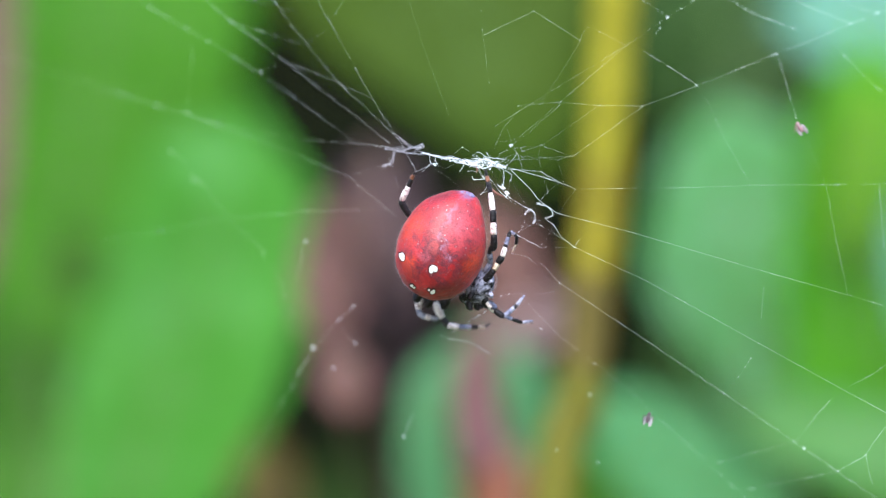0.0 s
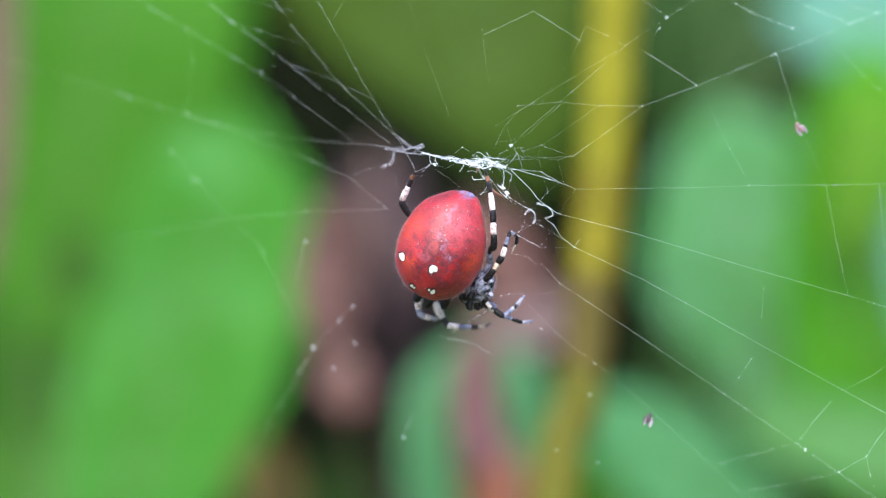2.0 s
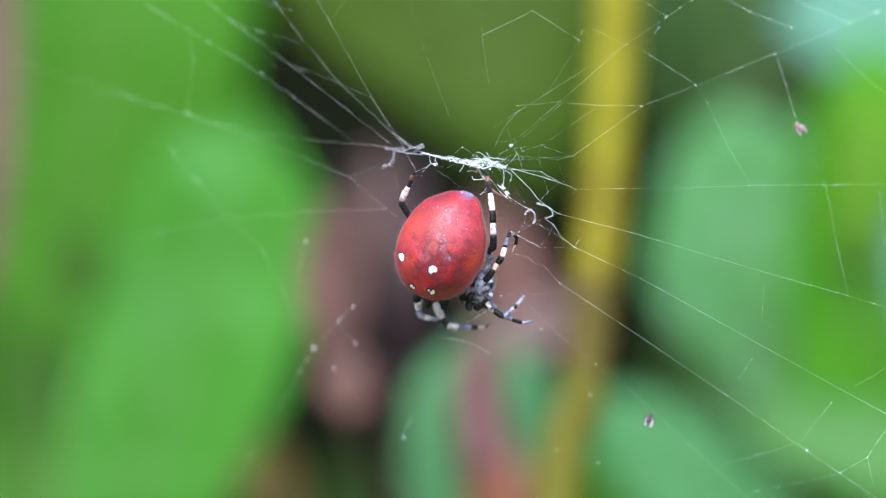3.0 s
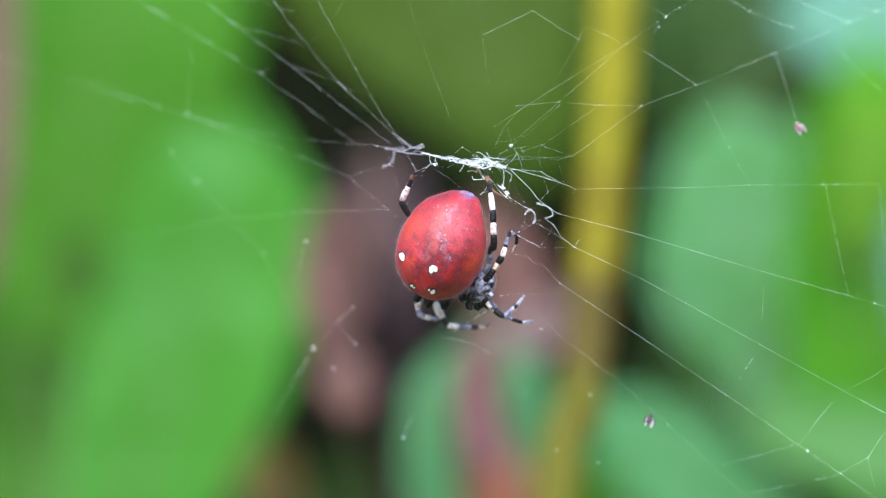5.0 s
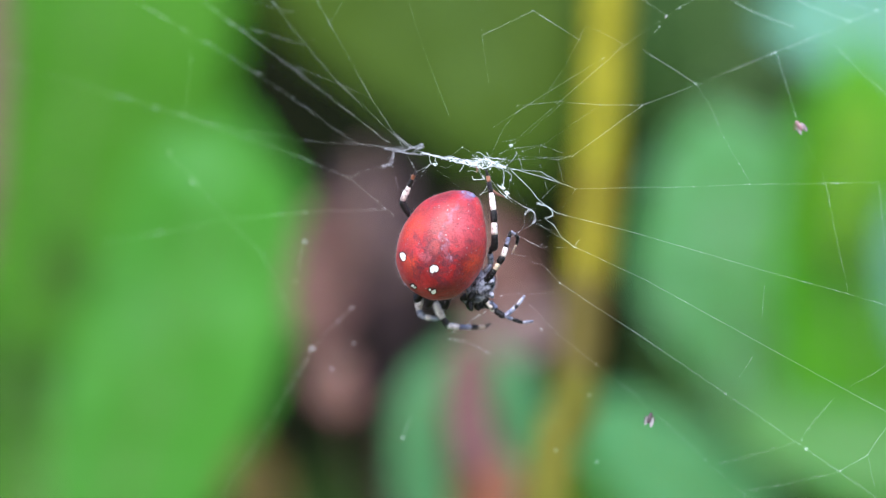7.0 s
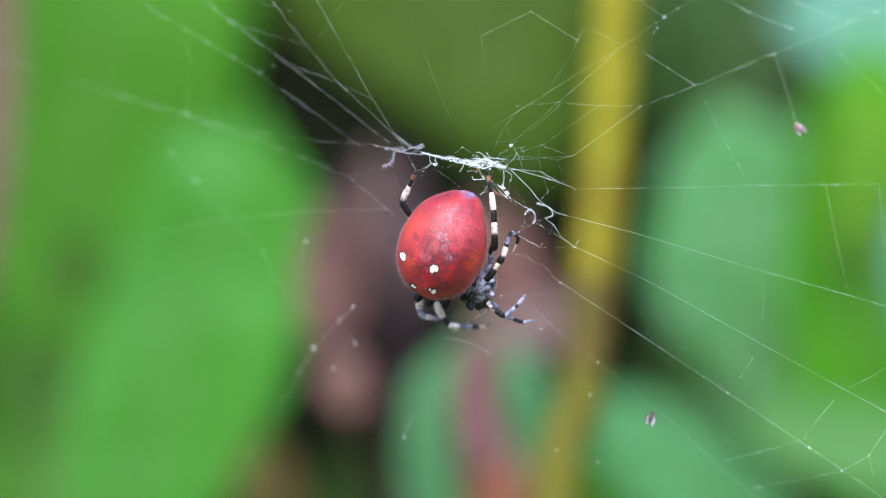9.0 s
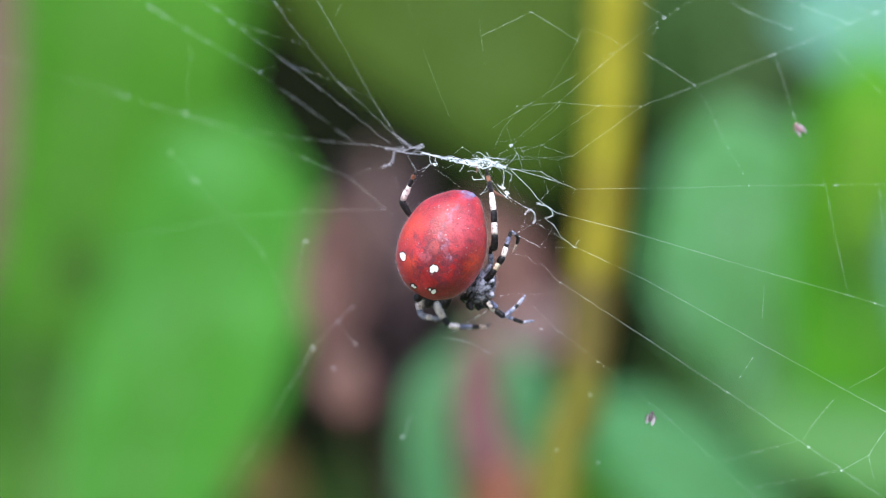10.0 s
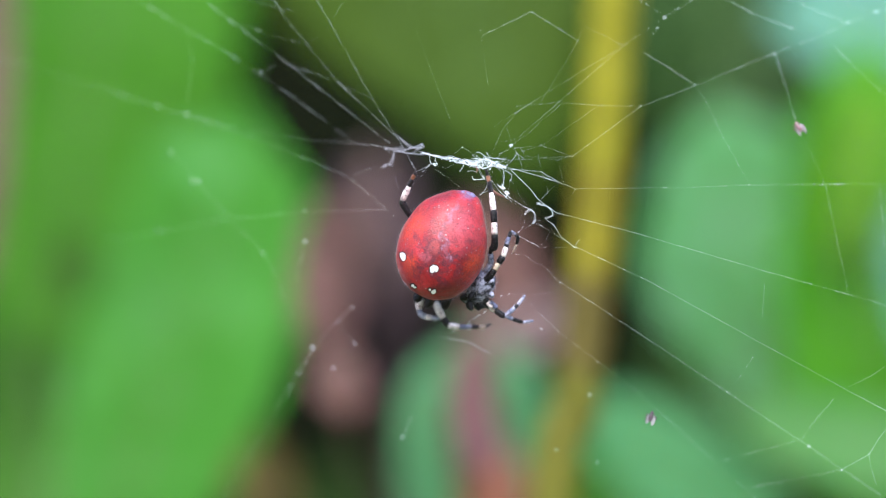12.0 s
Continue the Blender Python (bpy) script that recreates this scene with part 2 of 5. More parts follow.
LEAF_MINT = leaf_surface("leaf_light_green", (0.080, 0.278, 0.066), (0.138, 0.372, 0.138), 0.2, 0.5, 0.2, (0.172, 0.392, 0.185))
LEAF_LIME = leaf_surface("leaf_yellow_green", (0.046, 0.205, 0.005), (0.078, 0.275, 0.012), 0.25, 0.55, 0.12)
LEAF_SUNNY = leaf_surface("leaf_sunny_green", (0.100, 0.285, 0.008), (0.160, 0.360, 0.022), 0.25, 0.55, 0.12)
LEAF_PALE = leaf_surface("leaf_pale_green", (0.074, 0.225, 0.145), (0.130, 0.305, 0.225), 0.25, 0.5, 0.25)
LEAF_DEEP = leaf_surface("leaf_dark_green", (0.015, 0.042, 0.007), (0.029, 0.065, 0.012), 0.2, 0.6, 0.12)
LEAF_DEAD = leaf_surface("leaf_withered_brown", (0.074, 0.038, 0.036), (0.150, 0.078, 0.070), 0.12, 0.7, 0.15, (0.19, 0.092, 0.078))
LEAF_DUSK = leaf_surface("leaf_withered_dusk", (0.029, 0.019, 0.023), (0.070, 0.045, 0.052), 0.12, 0.7, 0.12)
LEAF_MAUVE = leaf_surface("leaf_withered_mauve", (0.108, 0.054, 0.047), (0.195, 0.098, 0.083), 0.15, 0.7, 0.15, (0.23, 0.112, 0.086))
LEAF_ROSE = leaf_surface("leaf_withered_rose", (0.170, 0.115, 0.118), (0.270, 0.190, 0.185), 0.15, 0.7, 0.15)
LEAF_KHAKI = leaf_surface("leaf_withered_khaki", (0.095, 0.076, 0.020), (0.150, 0.122, 0.036), 0.12, 0.7, 0.15)
LEAF_TAN = leaf_surface("leaf_withered_tan", (0.10, 0.07, 0.045), (0.19, 0.14, 0.10), 0.12, 0.7, 0.15)
STALK_GREEN = surface("stalk_green", (0.07, 0.15, 0.03), (0.11, 0.20, 0.05), 300, 50, 0.5)
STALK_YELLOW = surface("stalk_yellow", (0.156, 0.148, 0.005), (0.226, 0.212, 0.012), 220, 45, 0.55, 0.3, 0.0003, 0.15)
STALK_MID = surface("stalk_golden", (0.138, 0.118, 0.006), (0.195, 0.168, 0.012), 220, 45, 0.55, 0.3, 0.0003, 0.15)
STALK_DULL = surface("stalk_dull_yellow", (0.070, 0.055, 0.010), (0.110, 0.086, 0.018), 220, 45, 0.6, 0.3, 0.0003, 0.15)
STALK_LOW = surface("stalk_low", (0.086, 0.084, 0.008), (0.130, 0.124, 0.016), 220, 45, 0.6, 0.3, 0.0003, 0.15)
STALK_RED = surface("stalk_red", (0.165, 0.056, 0.028), (0.23, 0.082, 0.042), 220, 60, 0.5)
STALK_MAROON = surface("stalk_maroon", (0.066, 0.021, 0.020), (0.102, 0.035, 0.032), 220, 60, 0.6)
STALK_BROWN = surface("stalk_brown", (0.07, 0.045, 0.03), (0.13, 0.09, 0.06), 300, 50, 0.7)
# near-black: the shade of the gaps is put into the soil colour
SHADE_SOIL = surface("shade_black_soil", (0.003, 0.005, 0.002), (0.008, 0.009, 0.004), 60, 6, 0.95, 0.8, 0.01, 0.03)
# lighter than the soil so the unseen ground bounces sky light upward
BOUNCE_GROUND = surface("bounce_ground", (0.055, 0.075, 0.025), (0.115, 0.130, 0.055), 60, 6, 0.95, 0.8, 0.01, 0.1)


# ---- builders ----
def thing(name, base, label, category, group=""):
    root = new(name)
    root.location = base
    root.empty_display_size = 0.01
    return tagged(root, label, category, group)


def part(name, bm, material, parent, label="", kind="", smooth=True):
    """One mesh under a thing or a part; the mesh is given in the thing's own space."""
    me = bpy.data.meshes.new(name)
    bm.to_mesh(me)
    bm.free()
    for m in material if isinstance(material, (list, tuple)) else [material]:
        me.materials.append(m)
    if smooth:
        me.shade_smooth()
    ob = new(name, me)
    ob.parent = parent
    return tagged(ob, label, kind=kind)


def tube(bm, pts, radii, sides=8, mat_index=0):
    """A round tapered rod along pts, closed at both ends."""
    pts = [Vector(p) for p in pts]
    if not isinstance(radii, (list, tuple)):
        radii = [radii] * len(pts)
    rings, side = [], None
    for i, p in enumerate(pts):
        d = (pts[min(i + 1, len(pts) - 1)] - pts[max(i - 1, 0)]).normalized()
        if side is None:
            side = d.orthogonal().normalized()
        side = (side - d * side.dot(d)).normalized()
        up = d.cross(side)
        rings.append([bm.verts.new(p + (side * math.cos(k * math.tau / sides) + up * math.sin(k * math.tau / sides)) * radii[i]) for k in range(sides)])
    for a, b in zip(rings, rings[1:]):
        for k in range(sides):
            bm.faces.new((a[k], a[(k + 1) % sides], b[(k + 1) % sides], b[k])).material_index = mat_index
    bm.faces.new(rings[0][::-1]).material_index = mat_index
    bm.faces.new(rings[-1]).material_index = mat_index


def smooth_path(pts, steps=6):
    """A path that glides through pts."""
    pts = [Vector(p) for p in pts]
    out = []
    for i in range(len(pts) - 1):
        a, b, c, d = pts[max(i - 1, 0)], pts[i], pts[i + 1], pts[min(i + 2, len(pts) - 1)]
        for k in range(steps):
            u = k / steps
            out.append(0.5 * (2 * b + (c - a) * u + (2 * a - 5 * b + 4 * c - d) * u * u + (3 * b - a - 3 * c + d) * u ** 3))
    return out + [pts[-1]]


def bead(bm, p, r, stretch=(1, 1, 1)):
    got = bmesh.ops.create_icosphere(bm, subdivisions=1, radius=r)
    for v in got["verts"]:
        v.co = Vector(p) + Vector((v.co.x * stretch[0], v.co.y * stretch[1], v.co.z * stretch[2]))


# ---- plants ----
# leaf outlines: the two sides, from base to tip
ELLIPSE = ((0.05, 0.62, 0.88, 0.98, 1.0, 0.96, 0.86, 0.62, 0.05), (0.05, 0.62, 0.88, 0.98, 1.0, 0.96, 0.86, 0.62, 0.05))
OVATE = ((0.05, 0.50, 0.84, 1.0, 0.99, 0.92, 0.78, 0.52, 0.03), (0.05, 0.50, 0.84, 1.0, 0.99, 0.92, 0.78, 0.52, 0.03))
OLIVE_SHAPE = ((0.05, 0.50, 0.84, 1.0, 1.0, 0.98, 0.92, 0.86, 0.76, 0.60, 0.03), (0.05, 0.50, 0.80, 0.98, 1.02, 1.03, 1.02, 0.80, 0.54, 0.28, 0.03))
OVATE_LEFT = ((0.05, 0.20, 0.38, 0.56, 0.70, 0.78, 0.80, 0.78, 0.76, 0.62, 0.03), (0.05, 0.12, 0.34, 0.60, 0.83, 0.96, 1.0, 0.99, 0.92, 0.70, 0.03))
ROUND = ((0.05, 0.45, 0.72, 0.90, 0.99, 1.0, 0.94, 0.76, 0.05), (0.05, 0.45, 0.72, 0.90, 0.99, 1.0, 0.94, 0.76, 0.05))
MINT_SHAPE = ((0.05, 0.08, 0.22, 0.45, 0.64, 0.86, 0.94, 0.88, 0.74, 0.54, 0.04), (0.05, 0.30, 0.42, 0.50, 0.52, 0.52, 0.54, 0.58, 0.62, 0.56, 0.04))


def leaf(root, name, base, tip, face, half, material, cup=0.15, arch=0.0, wave=0.0, seed=1, shape=None, rib=None, label=""):
    """A leaf blade from base to tip, turned to face, with midrib and side veins; half: half its width.
    shape: the outline on its two sides, as shares of half at even steps from base to tip."""
    o = root.location
    base, tip = Vector(base) - o, Vector(tip) - o
    along = tip - base
    length = along.length
    d = along.normalized()
    side = d.cross(Vector(face)).normalized()
    up = side.cross(d).normalized()
    rows, cols = 30, 16
    rnd = random.Random(seed)
    off = Vector((rnd.random(), rnd.random(), rnd.random())) * 50

    def spread(s, t):
        line = (shape or ELLIPSE)[0 if t < 0 else 1]
        u = min(0.9999, max(0.0, s)) * (len(line) - 1)
        k = int(u)
        a, b, c, e = line[max(k - 1, 0)], line[k], line[k + 1], line[min(k + 2, len(line) - 1)]
        u -= k
        return half * max(0.0, 0.5 * (2 * b + (c - a) * u + (2 * a - 5 * b + 4 * c - e) * u * u + (3 * b - a - 3 * c + e) * u ** 3))

    def place(s, t):
        w = spread(s, t)
        ripple = noise.noise(Vector((s * 3.0, t * 1.3, 0)) + off) * wave * half + noise.noise(Vector((s * 9.0, t * 3.0, 5)) + off) * wave * 0.35 * half
        lift = cup * w * t * t + arch * length * (s * (1 - s)) * 4 * 0.25 + ripple
        edge = 1 + 0.03 * math.sin(s * 60 + rnd_phase) * abs(t)
        return base + d * (length * s) + side * (w * t * edge) + up * lift

    rnd_phase = rnd.random() * 6
    bm = bmesh.new()
    grid = [[bm.verts.new(place(0.004 + 0.992 * i / rows, 2 * j / cols - 1)) for j in range(cols + 1)] for i in range(rows + 1)]
    for i in range(rows):
        for j in range(cols):
            bm.faces.new((grid[i][j], grid[i][j + 1], grid[i + 1][j + 1], grid[i + 1][j]))
    blade = part(name, bm, material, root, label)
    thick = blade.modifiers.new("thickness", "SOLIDIFY")
    thick.thickness, thick.offset = 0.0005, -1.0
    bm = bmesh.new()
    tube(bm, [place(0.004 + s / 16 * 0.97, 0) - up * 0.0003 for s in range(17)], [0.0016 * (1 - s / 19) for s in range(17)], 6)
    part("midrib", bm, rib or STALK_GREEN, blade)
    for k in range(1, 7):
        s = k / 8
        for e in (-1, 1):
            bm = bmesh.new()
            tube(bm, [place(s + 0.09 * u / 5, e * 0.92 * u / 5) - up * 0.0002 for u in range(6)], [0.0006 * (1 - u / 7) for u in range(6)], 5)
            part("side_vein", bm, rib or STALK_GREEN, blade)
    return blade


def stalk(root, pts, r0, r1, material, name="stalk", label=""):
    bm = bmesh.new()
    path = smooth_path([Vector(p) - root.location for p in pts])
    n = len(path) - 1
    tube(bm, path, [(r0 + (r1 - r0) * i / n) * (1 + 0.04 * math.sin(i * 1.7)) for i in range(n + 1)], 12)
    return part(name, bm, material, root, label)


def ground_and_bank():
    me = bpy.data.meshes.new("ground")
    bm = bmesh.new()
    n = 60
    def out(k):
        u = 2 * k / n - 1
        return math.copysign(abs(u) ** 5 * 900 + abs(u) * 1.6, u)
    grid = [[bm.verts.new((out(i), out(j), 0.012 * noise.noise(Vector((out(i) * 9, out(j) * 9, 0))))) for i in range(n + 1)] for j in range(n + 1)]
    for j in range(n):
        for i in range(n):
            bm.faces.new((grid[j][i], grid[j][i + 1], grid[j + 1][i + 1], grid[j + 1][i]))
    bm.to_mesh(me)
    bm.free()
    me.materials.append(BOUNCE_GROUND)
    me.shade_smooth()
    tagged(new("ground", me), "unseen garden ground, lightened to bounce sky light upward", "ground", kind="structure")
    # steep added bank behind the plants, falling away behind; deep shade in its colour
    me = bpy.data.meshes.new("backdrop")
    bm = bmesh.new()
    front = []
    for j in range(31):
        v = j / 30
        front.append((0.95 - 0.13 * v + 0.05 * math.sin(v * math.pi), -0.02 + 1.32 * v))
    profile = front + [(0.84, 1.36), (0.90, 1.41), (1.02, 1.43), (1.3, 1.44), (1.6, 1.30), (2.0, 0.95), (2.4, 0.5), (2.8, 0.15), (3.2, -0.03)]
    cols = 120
    grid = []
    for y, z in profile:
        line = []
        for i in range(cols + 1):
            x = -3.6 + 7.2 * i / cols
            fall = (0.5 + 0.5 * math.cos(math.pi * max(0.0, (abs(x) - 0.9) / 2.7))) * (1 + 0.15 * noise.noise(Vector((x * 0.9, 4, 7))) * min(1.0, abs(x)))
            line.append(bm.verts.new((x, y + 0.06 * x * x + 0.05 * noise.noise(Vector((x * 5, z * 5, 2))), z * fall + 0.02 * noise.noise(Vector((x * 7, z * 7, 9))) - 0.05 * (1 - min(1.0, fall)))))
        grid.append(line)
    for below, above in zip(grid, grid[1:]):
        for i in range(cols):
            bm.faces.new((below[i], below[i + 1], above[i + 1], above[i]))
    bm.to_mesh(me)
    bm.free()
    me.materials.append(SHADE_SOIL)
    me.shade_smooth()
    tagged(new("backdrop", me), "added bank behind the plants, near-black in place of deep shade", "bank", kind="structure")


ground_and_bank()


def left_leaf_plant():
    root = thing("broad_leaf_plant", (-0.087, 0.31, 0), "large fresh green ovate leaves overlapping on an upright stalk", "plant")
    leaf(root, "leaf", (-0.1046, 0.37, 0.47445), (-0.05077, 0.36, 0.63992), (0.1, -1, 0.75), 0.0316, LEAF_GREEN, cup=0.1, arch=0.02, wave=0.1, seed=3, shape=OVATE_LEFT, label="light fresh green leaf blade")
    blade = leaf(root, "leaf", (-0.12119, 0.44, 0.56599), (-0.08417, 0.43, 0.7621), (0.15, -1, 0.45), 0.0445, LEAF_RICH, cup=0.12, arch=0.05, wave=0.1, seed=4, shape=OVATE, label="deep fresh green leaf blade with a painted shade patch")
    leaf(root, "leaf", (-0.16805, 0.48, 0.44544), (-0.13372, 0.49, 0.60383), (0.2, -1, 0.5), 0.0416, LEAF_DULL, cup=0.12, arch=0.1, wave=0.12, seed=7, label="dull green leaf blade")
    # a dull patch laid on the blade to stand for shade
    bm = bmesh.new()
    c = Vector((-0.10744, 0.4335, 0.59593)) - root.location
    rim = [bm.verts.new(c + Vector((math.cos(a) * 0.0135, 0.0, math.sin(a) * 0.0075)) * (1 + 0.3 * noise.noise(Vector((math.cos(a), math.sin(a), 4)) * 1.5))) for a in (k * math.tau / 28 for k in range(28))]
    mid = bm.verts.new(c + Vector((0, -0.0006, 0)))
    for k in range(28):
        bm.faces.new((mid, rim[(k + 1) % 28], rim[k]))
    part("shade_patch", bm, LEAF_SHADE, blade, "dull brownish green patch standing for shade")
    stalk(root, [(-0.09055, 0.315, 0.37735), (-0.12696, 0.4, 0.39613), (-0.16805, 0.48, 0.44508)], 0.003, 0.0018, STALK_GREEN)
    stalk(root, [(-0.09055, 0.315, 0.37735), (-0.1205, 0.42, 0.47368), (-0.11941, 0.445, 0.52103), (-0.12119, 0.44, 0.56564)], 0.003, 0.0018, STALK_GREEN)
    stalk(root, [(-0.087, 0.31, 0), (-0.09055, 0.315, 0.37735), (-0.1046, 0.37, 0.47414)], 0.004, 0.0024, STALK_GREEN)


def olive_leaf_plant():
    root = thing("drooping_leaf_plant", (0.13149, 0.52, 0), "olive green leaves drooping from a bent stalk", "plant")
    leaf(root, "leaf", (-0.03709, 0.53, 0.80283), (0.03061, 0.5, 0.6177), (0.1, -1, 0.15), 0.0563, LEAF_OLIVE, cup=0.1, arch=0.15, wave=0.12, seed=5, shape=OLIVE_SHAPE)
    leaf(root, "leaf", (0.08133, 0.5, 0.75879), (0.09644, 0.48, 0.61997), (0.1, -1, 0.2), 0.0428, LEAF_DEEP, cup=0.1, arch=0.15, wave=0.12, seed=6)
    stalk(root, [(0.12302, 0.54, 0.76267), (0.10438, 0.53, 0.78372), (0.08133, 0.5, 0.75916)], 0.003, 0.0018, STALK_GREEN)
    stalk(root, [(0.13149, 0.52, 0), (0.15967, 0.55, 0.39279), (0.12302, 0.54, 0.76267), (0.05338, 0.54, 0.84971), (-0.03709, 0.53, 0.80321)], 0.006, 0.0024, STALK_GREEN)


def yellow_stalk():
    root = thing("yellow_stalk", (0.0112, 0.15, 0), "upright yellow plant stalk, duller towards its foot", "stalk")
    stalk(root, [(0.03002, 0.15, 0.6149), (0.03065, 0.15, 0.6223), (0.03224, 0.15, 0.64662), (0.03446, 0.15, 0.69947), (0.03568, 0.155, 0.74326)], 0.0047, 0.0045, STALK_YELLOW, "internode", "bright yellow upper stem")
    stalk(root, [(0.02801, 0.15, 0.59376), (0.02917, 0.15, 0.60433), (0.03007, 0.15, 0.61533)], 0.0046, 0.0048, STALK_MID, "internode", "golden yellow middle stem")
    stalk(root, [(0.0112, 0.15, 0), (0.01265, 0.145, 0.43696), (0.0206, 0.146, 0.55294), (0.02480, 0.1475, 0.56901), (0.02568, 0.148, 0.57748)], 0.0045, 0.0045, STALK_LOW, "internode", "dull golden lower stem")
    stalk(root, [(0.02558, 0.148, 0.57695), (0.02679, 0.149, 0.58217), (0.02812, 0.15, 0.59429)], 0.0043, 0.0046, STALK_DULL, "internode", "brownish lower middle stem")
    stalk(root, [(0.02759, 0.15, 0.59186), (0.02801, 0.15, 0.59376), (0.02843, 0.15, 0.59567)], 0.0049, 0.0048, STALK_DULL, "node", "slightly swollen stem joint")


def withered_plant():
    root = thing("withered_plant", (-0.00809, 0.29, 0), "withered purplish brown crumpled leaves on a dry stalk", "plant")
    leaf(root, "leaf", (-0.01701, 0.3, 0.62552), (-0.01066, 0.28, 0.58259), (-0.2, -1, 0.5), 0.0110, LEAF_DUSK, cup=0.5, arch=0.2, wave=0.7, seed=11, rib=STALK_BROWN, label="dusky purple crumpled leaf")
    leaf(root, "leaf", (-0.02321, 0.28, 0.61498), (-0.02658, 0.265, 0.57513), (-0.2, -1, 0.45), 0.0077, LEAF_DEAD, cup=0.5, arch=0.2, wave=0.8, seed=12, rib=STALK_BROWN, label="reddish brown crumpled leaf")
    leaf(root, "leaf", (-0.01119, 0.31, 0.60014), (-0.01618, 0.3, 0.5597), (0.3, -1, 0.2), 0.0093, LEAF_DUSK, cup=0.5, arch=0.2, wave=0.6, seed=16, rib=STALK_BROWN, label="dusky purple crumpled leaf")
    leaf(root, "leaf", (-0.02384, 0.25, 0.57833), (-0.02116, 0.24, 0.56259), (-0.1, -1, 0.6), 0.0058, LEAF_DEAD, cup=0.3, arch=0.2, wave=0.7, seed=17, rib=STALK_BROWN, label="reddish brown crumpled leaf")
    leaf(root, "leaf", (0.00878, 0.31, 0.61289), (0.01909, 0.295, 0.57109), (0.2, -1, 0.6), 0.0092, LEAF_MAUVE, cup=0.4, arch=0.2, wave=0.7, seed=14, rib=STALK_BROWN, label="pinkish brown crumpled leaf")
    leaf(root, "leaf", (0.0083, 0.285, 0.57292), (0.03359, 0.275, 0.58474), (0.1, -1, 0.8), 0.0070, LEAF_ROSE, cup=0.4, arch=0.2, wave=0.6, seed=18, rib=STALK_BROWN, label="pale rosy grey crumpled leaf")
    leaf(root, "leaf", (-0.04772, 0.36, 0.51298), (-0.04732, 0.35, 0.55118), (0.0, -1, 0.6), 0.0085, LEAF_KHAKI, cup=0.3, arch=0.2, wave=0.5, seed=13, rib=STALK_BROWN, label="khaki brown leaf")
    stalk(root, [(-0.00907, 0.31, 0.3791), (-0.03325, 0.34, 0.45765), (-0.04772, 0.36, 0.51267)], 0.002, 0.0012, STALK_BROWN)
    stalk(root, [(-0.00993, 0.32, 0.52673), (-0.00921, 0.32, 0.56272), (-0.01119, 0.31, 0.59986)], 0.0016, 0.001, STALK_BROWN)
    stalk(root, [(-0.00993, 0.32, 0.52673), (-0.01976, 0.29, 0.548), (-0.02384, 0.25, 0.57808)], 0.0016, 0.001, STALK_BROWN)
    stalk(root, [(-0.012, 0.315, 0.57158), (-0.01976, 0.29, 0.59602), (-0.02309, 0.27, 0.61446)], 0.0014, 0.001, STALK_BROWN)
    stalk(root, [(-0.00993, 0.32, 0.52673), (-0.00056, 0.3, 0.55552), (0.0083, 0.285, 0.57265)], 0.0016, 0.001, STALK_BROWN)
    stalk(root, [(-0.012, 0.315, 0.57158), (-0.00198, 0.31, 0.59589), (0.00878, 0.31, 0.61261)], 0.0014, 0.001, STALK_BROWN)
    stalk(root, [(-0.00809, 0.29, 0), (-0.00907, 0.31, 0.3791), (-0.00993, 0.32, 0.52673), (-0.012, 0.315, 0.57158), (-0.01701, 0.3, 0.62524)], 0.0024, 0.0012, STALK_BROWN)


def edge_withered_plant():
    root = thing("withered_plant", (-0.10915, 0.255, 0), "greyish brown withered leaf on a dry stalk", "plant")
    leaf(root, "leaf", (-0.10915, 0.255, 0.57944), (-0.10153, 0.245, 0.69416), (0.1, -1, 0.4), 0.0092, LEAF_TAN, cup=0.3, arch=0.2, wave=0.3, seed=15, rib=STALK_BROWN)
    stalk(root, [(-0.10915, 0.255, 0), (-0.11309, 0.262, 0.39593), (-0.10915, 0.255, 0.57918)], 0.0024, 0.0014, STALK_BROWN)


def low_leaf_plant():
    root = thing("round_leaf_plant", (0.00211, 0.265, 0), "rounded bluish green leaf on a short stalk", "plant")
    leaf(root, "leaf", (0.00972, 0.28, 0.50567), (0.0071, 0.265, 0.5826), (0.15, -1, 0.85), 0.0188, LEAF_TEAL, cup=0.05, arch=0.1, wave=0.06, seed=21, shape=ROUND)
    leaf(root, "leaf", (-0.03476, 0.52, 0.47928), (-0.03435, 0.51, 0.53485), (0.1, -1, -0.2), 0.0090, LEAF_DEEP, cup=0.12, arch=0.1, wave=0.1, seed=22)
    stalk(root, [(0.00279, 0.27, 0.39313), (-0.01607, 0.44, 0.43608), (-0.03393, 0.5, 0.48178)], 0.002, 0.0014, STALK_GREEN)
    stalk(root, [(0.00211, 0.265, 0), (0.00279, 0.27, 0.39313), (0.00972, 0.28, 0.5054)], 0.0024, 0.0014, STALK_GREEN)


def red_stalk():
    root = thing("red_stalk", (0.01435, 0.23, 0), "reddish brown plant stalk, brighter red lower down", "stalk")
    stalk(root, [(0.01435, 0.23, 0), (0.01323, 0.235, 0.4054), (0.01223, 0.235, 0.53272), (0.01049, 0.235, 0.55069)], 0.0080, 0.0078, STALK_RED, "stem", "bright red lower stem")
    stalk(root, [(0.01049, 0.235, 0.5502), (0.00878, 0.238, 0.55695), (0.00733, 0.242, 0.56474), (0.00792, 0.248, 0.5733), (0.00902, 0.252, 0.5789)], 0.0074, 0.0046, STALK_MAROON, "shoot", "dull maroon upper stem")


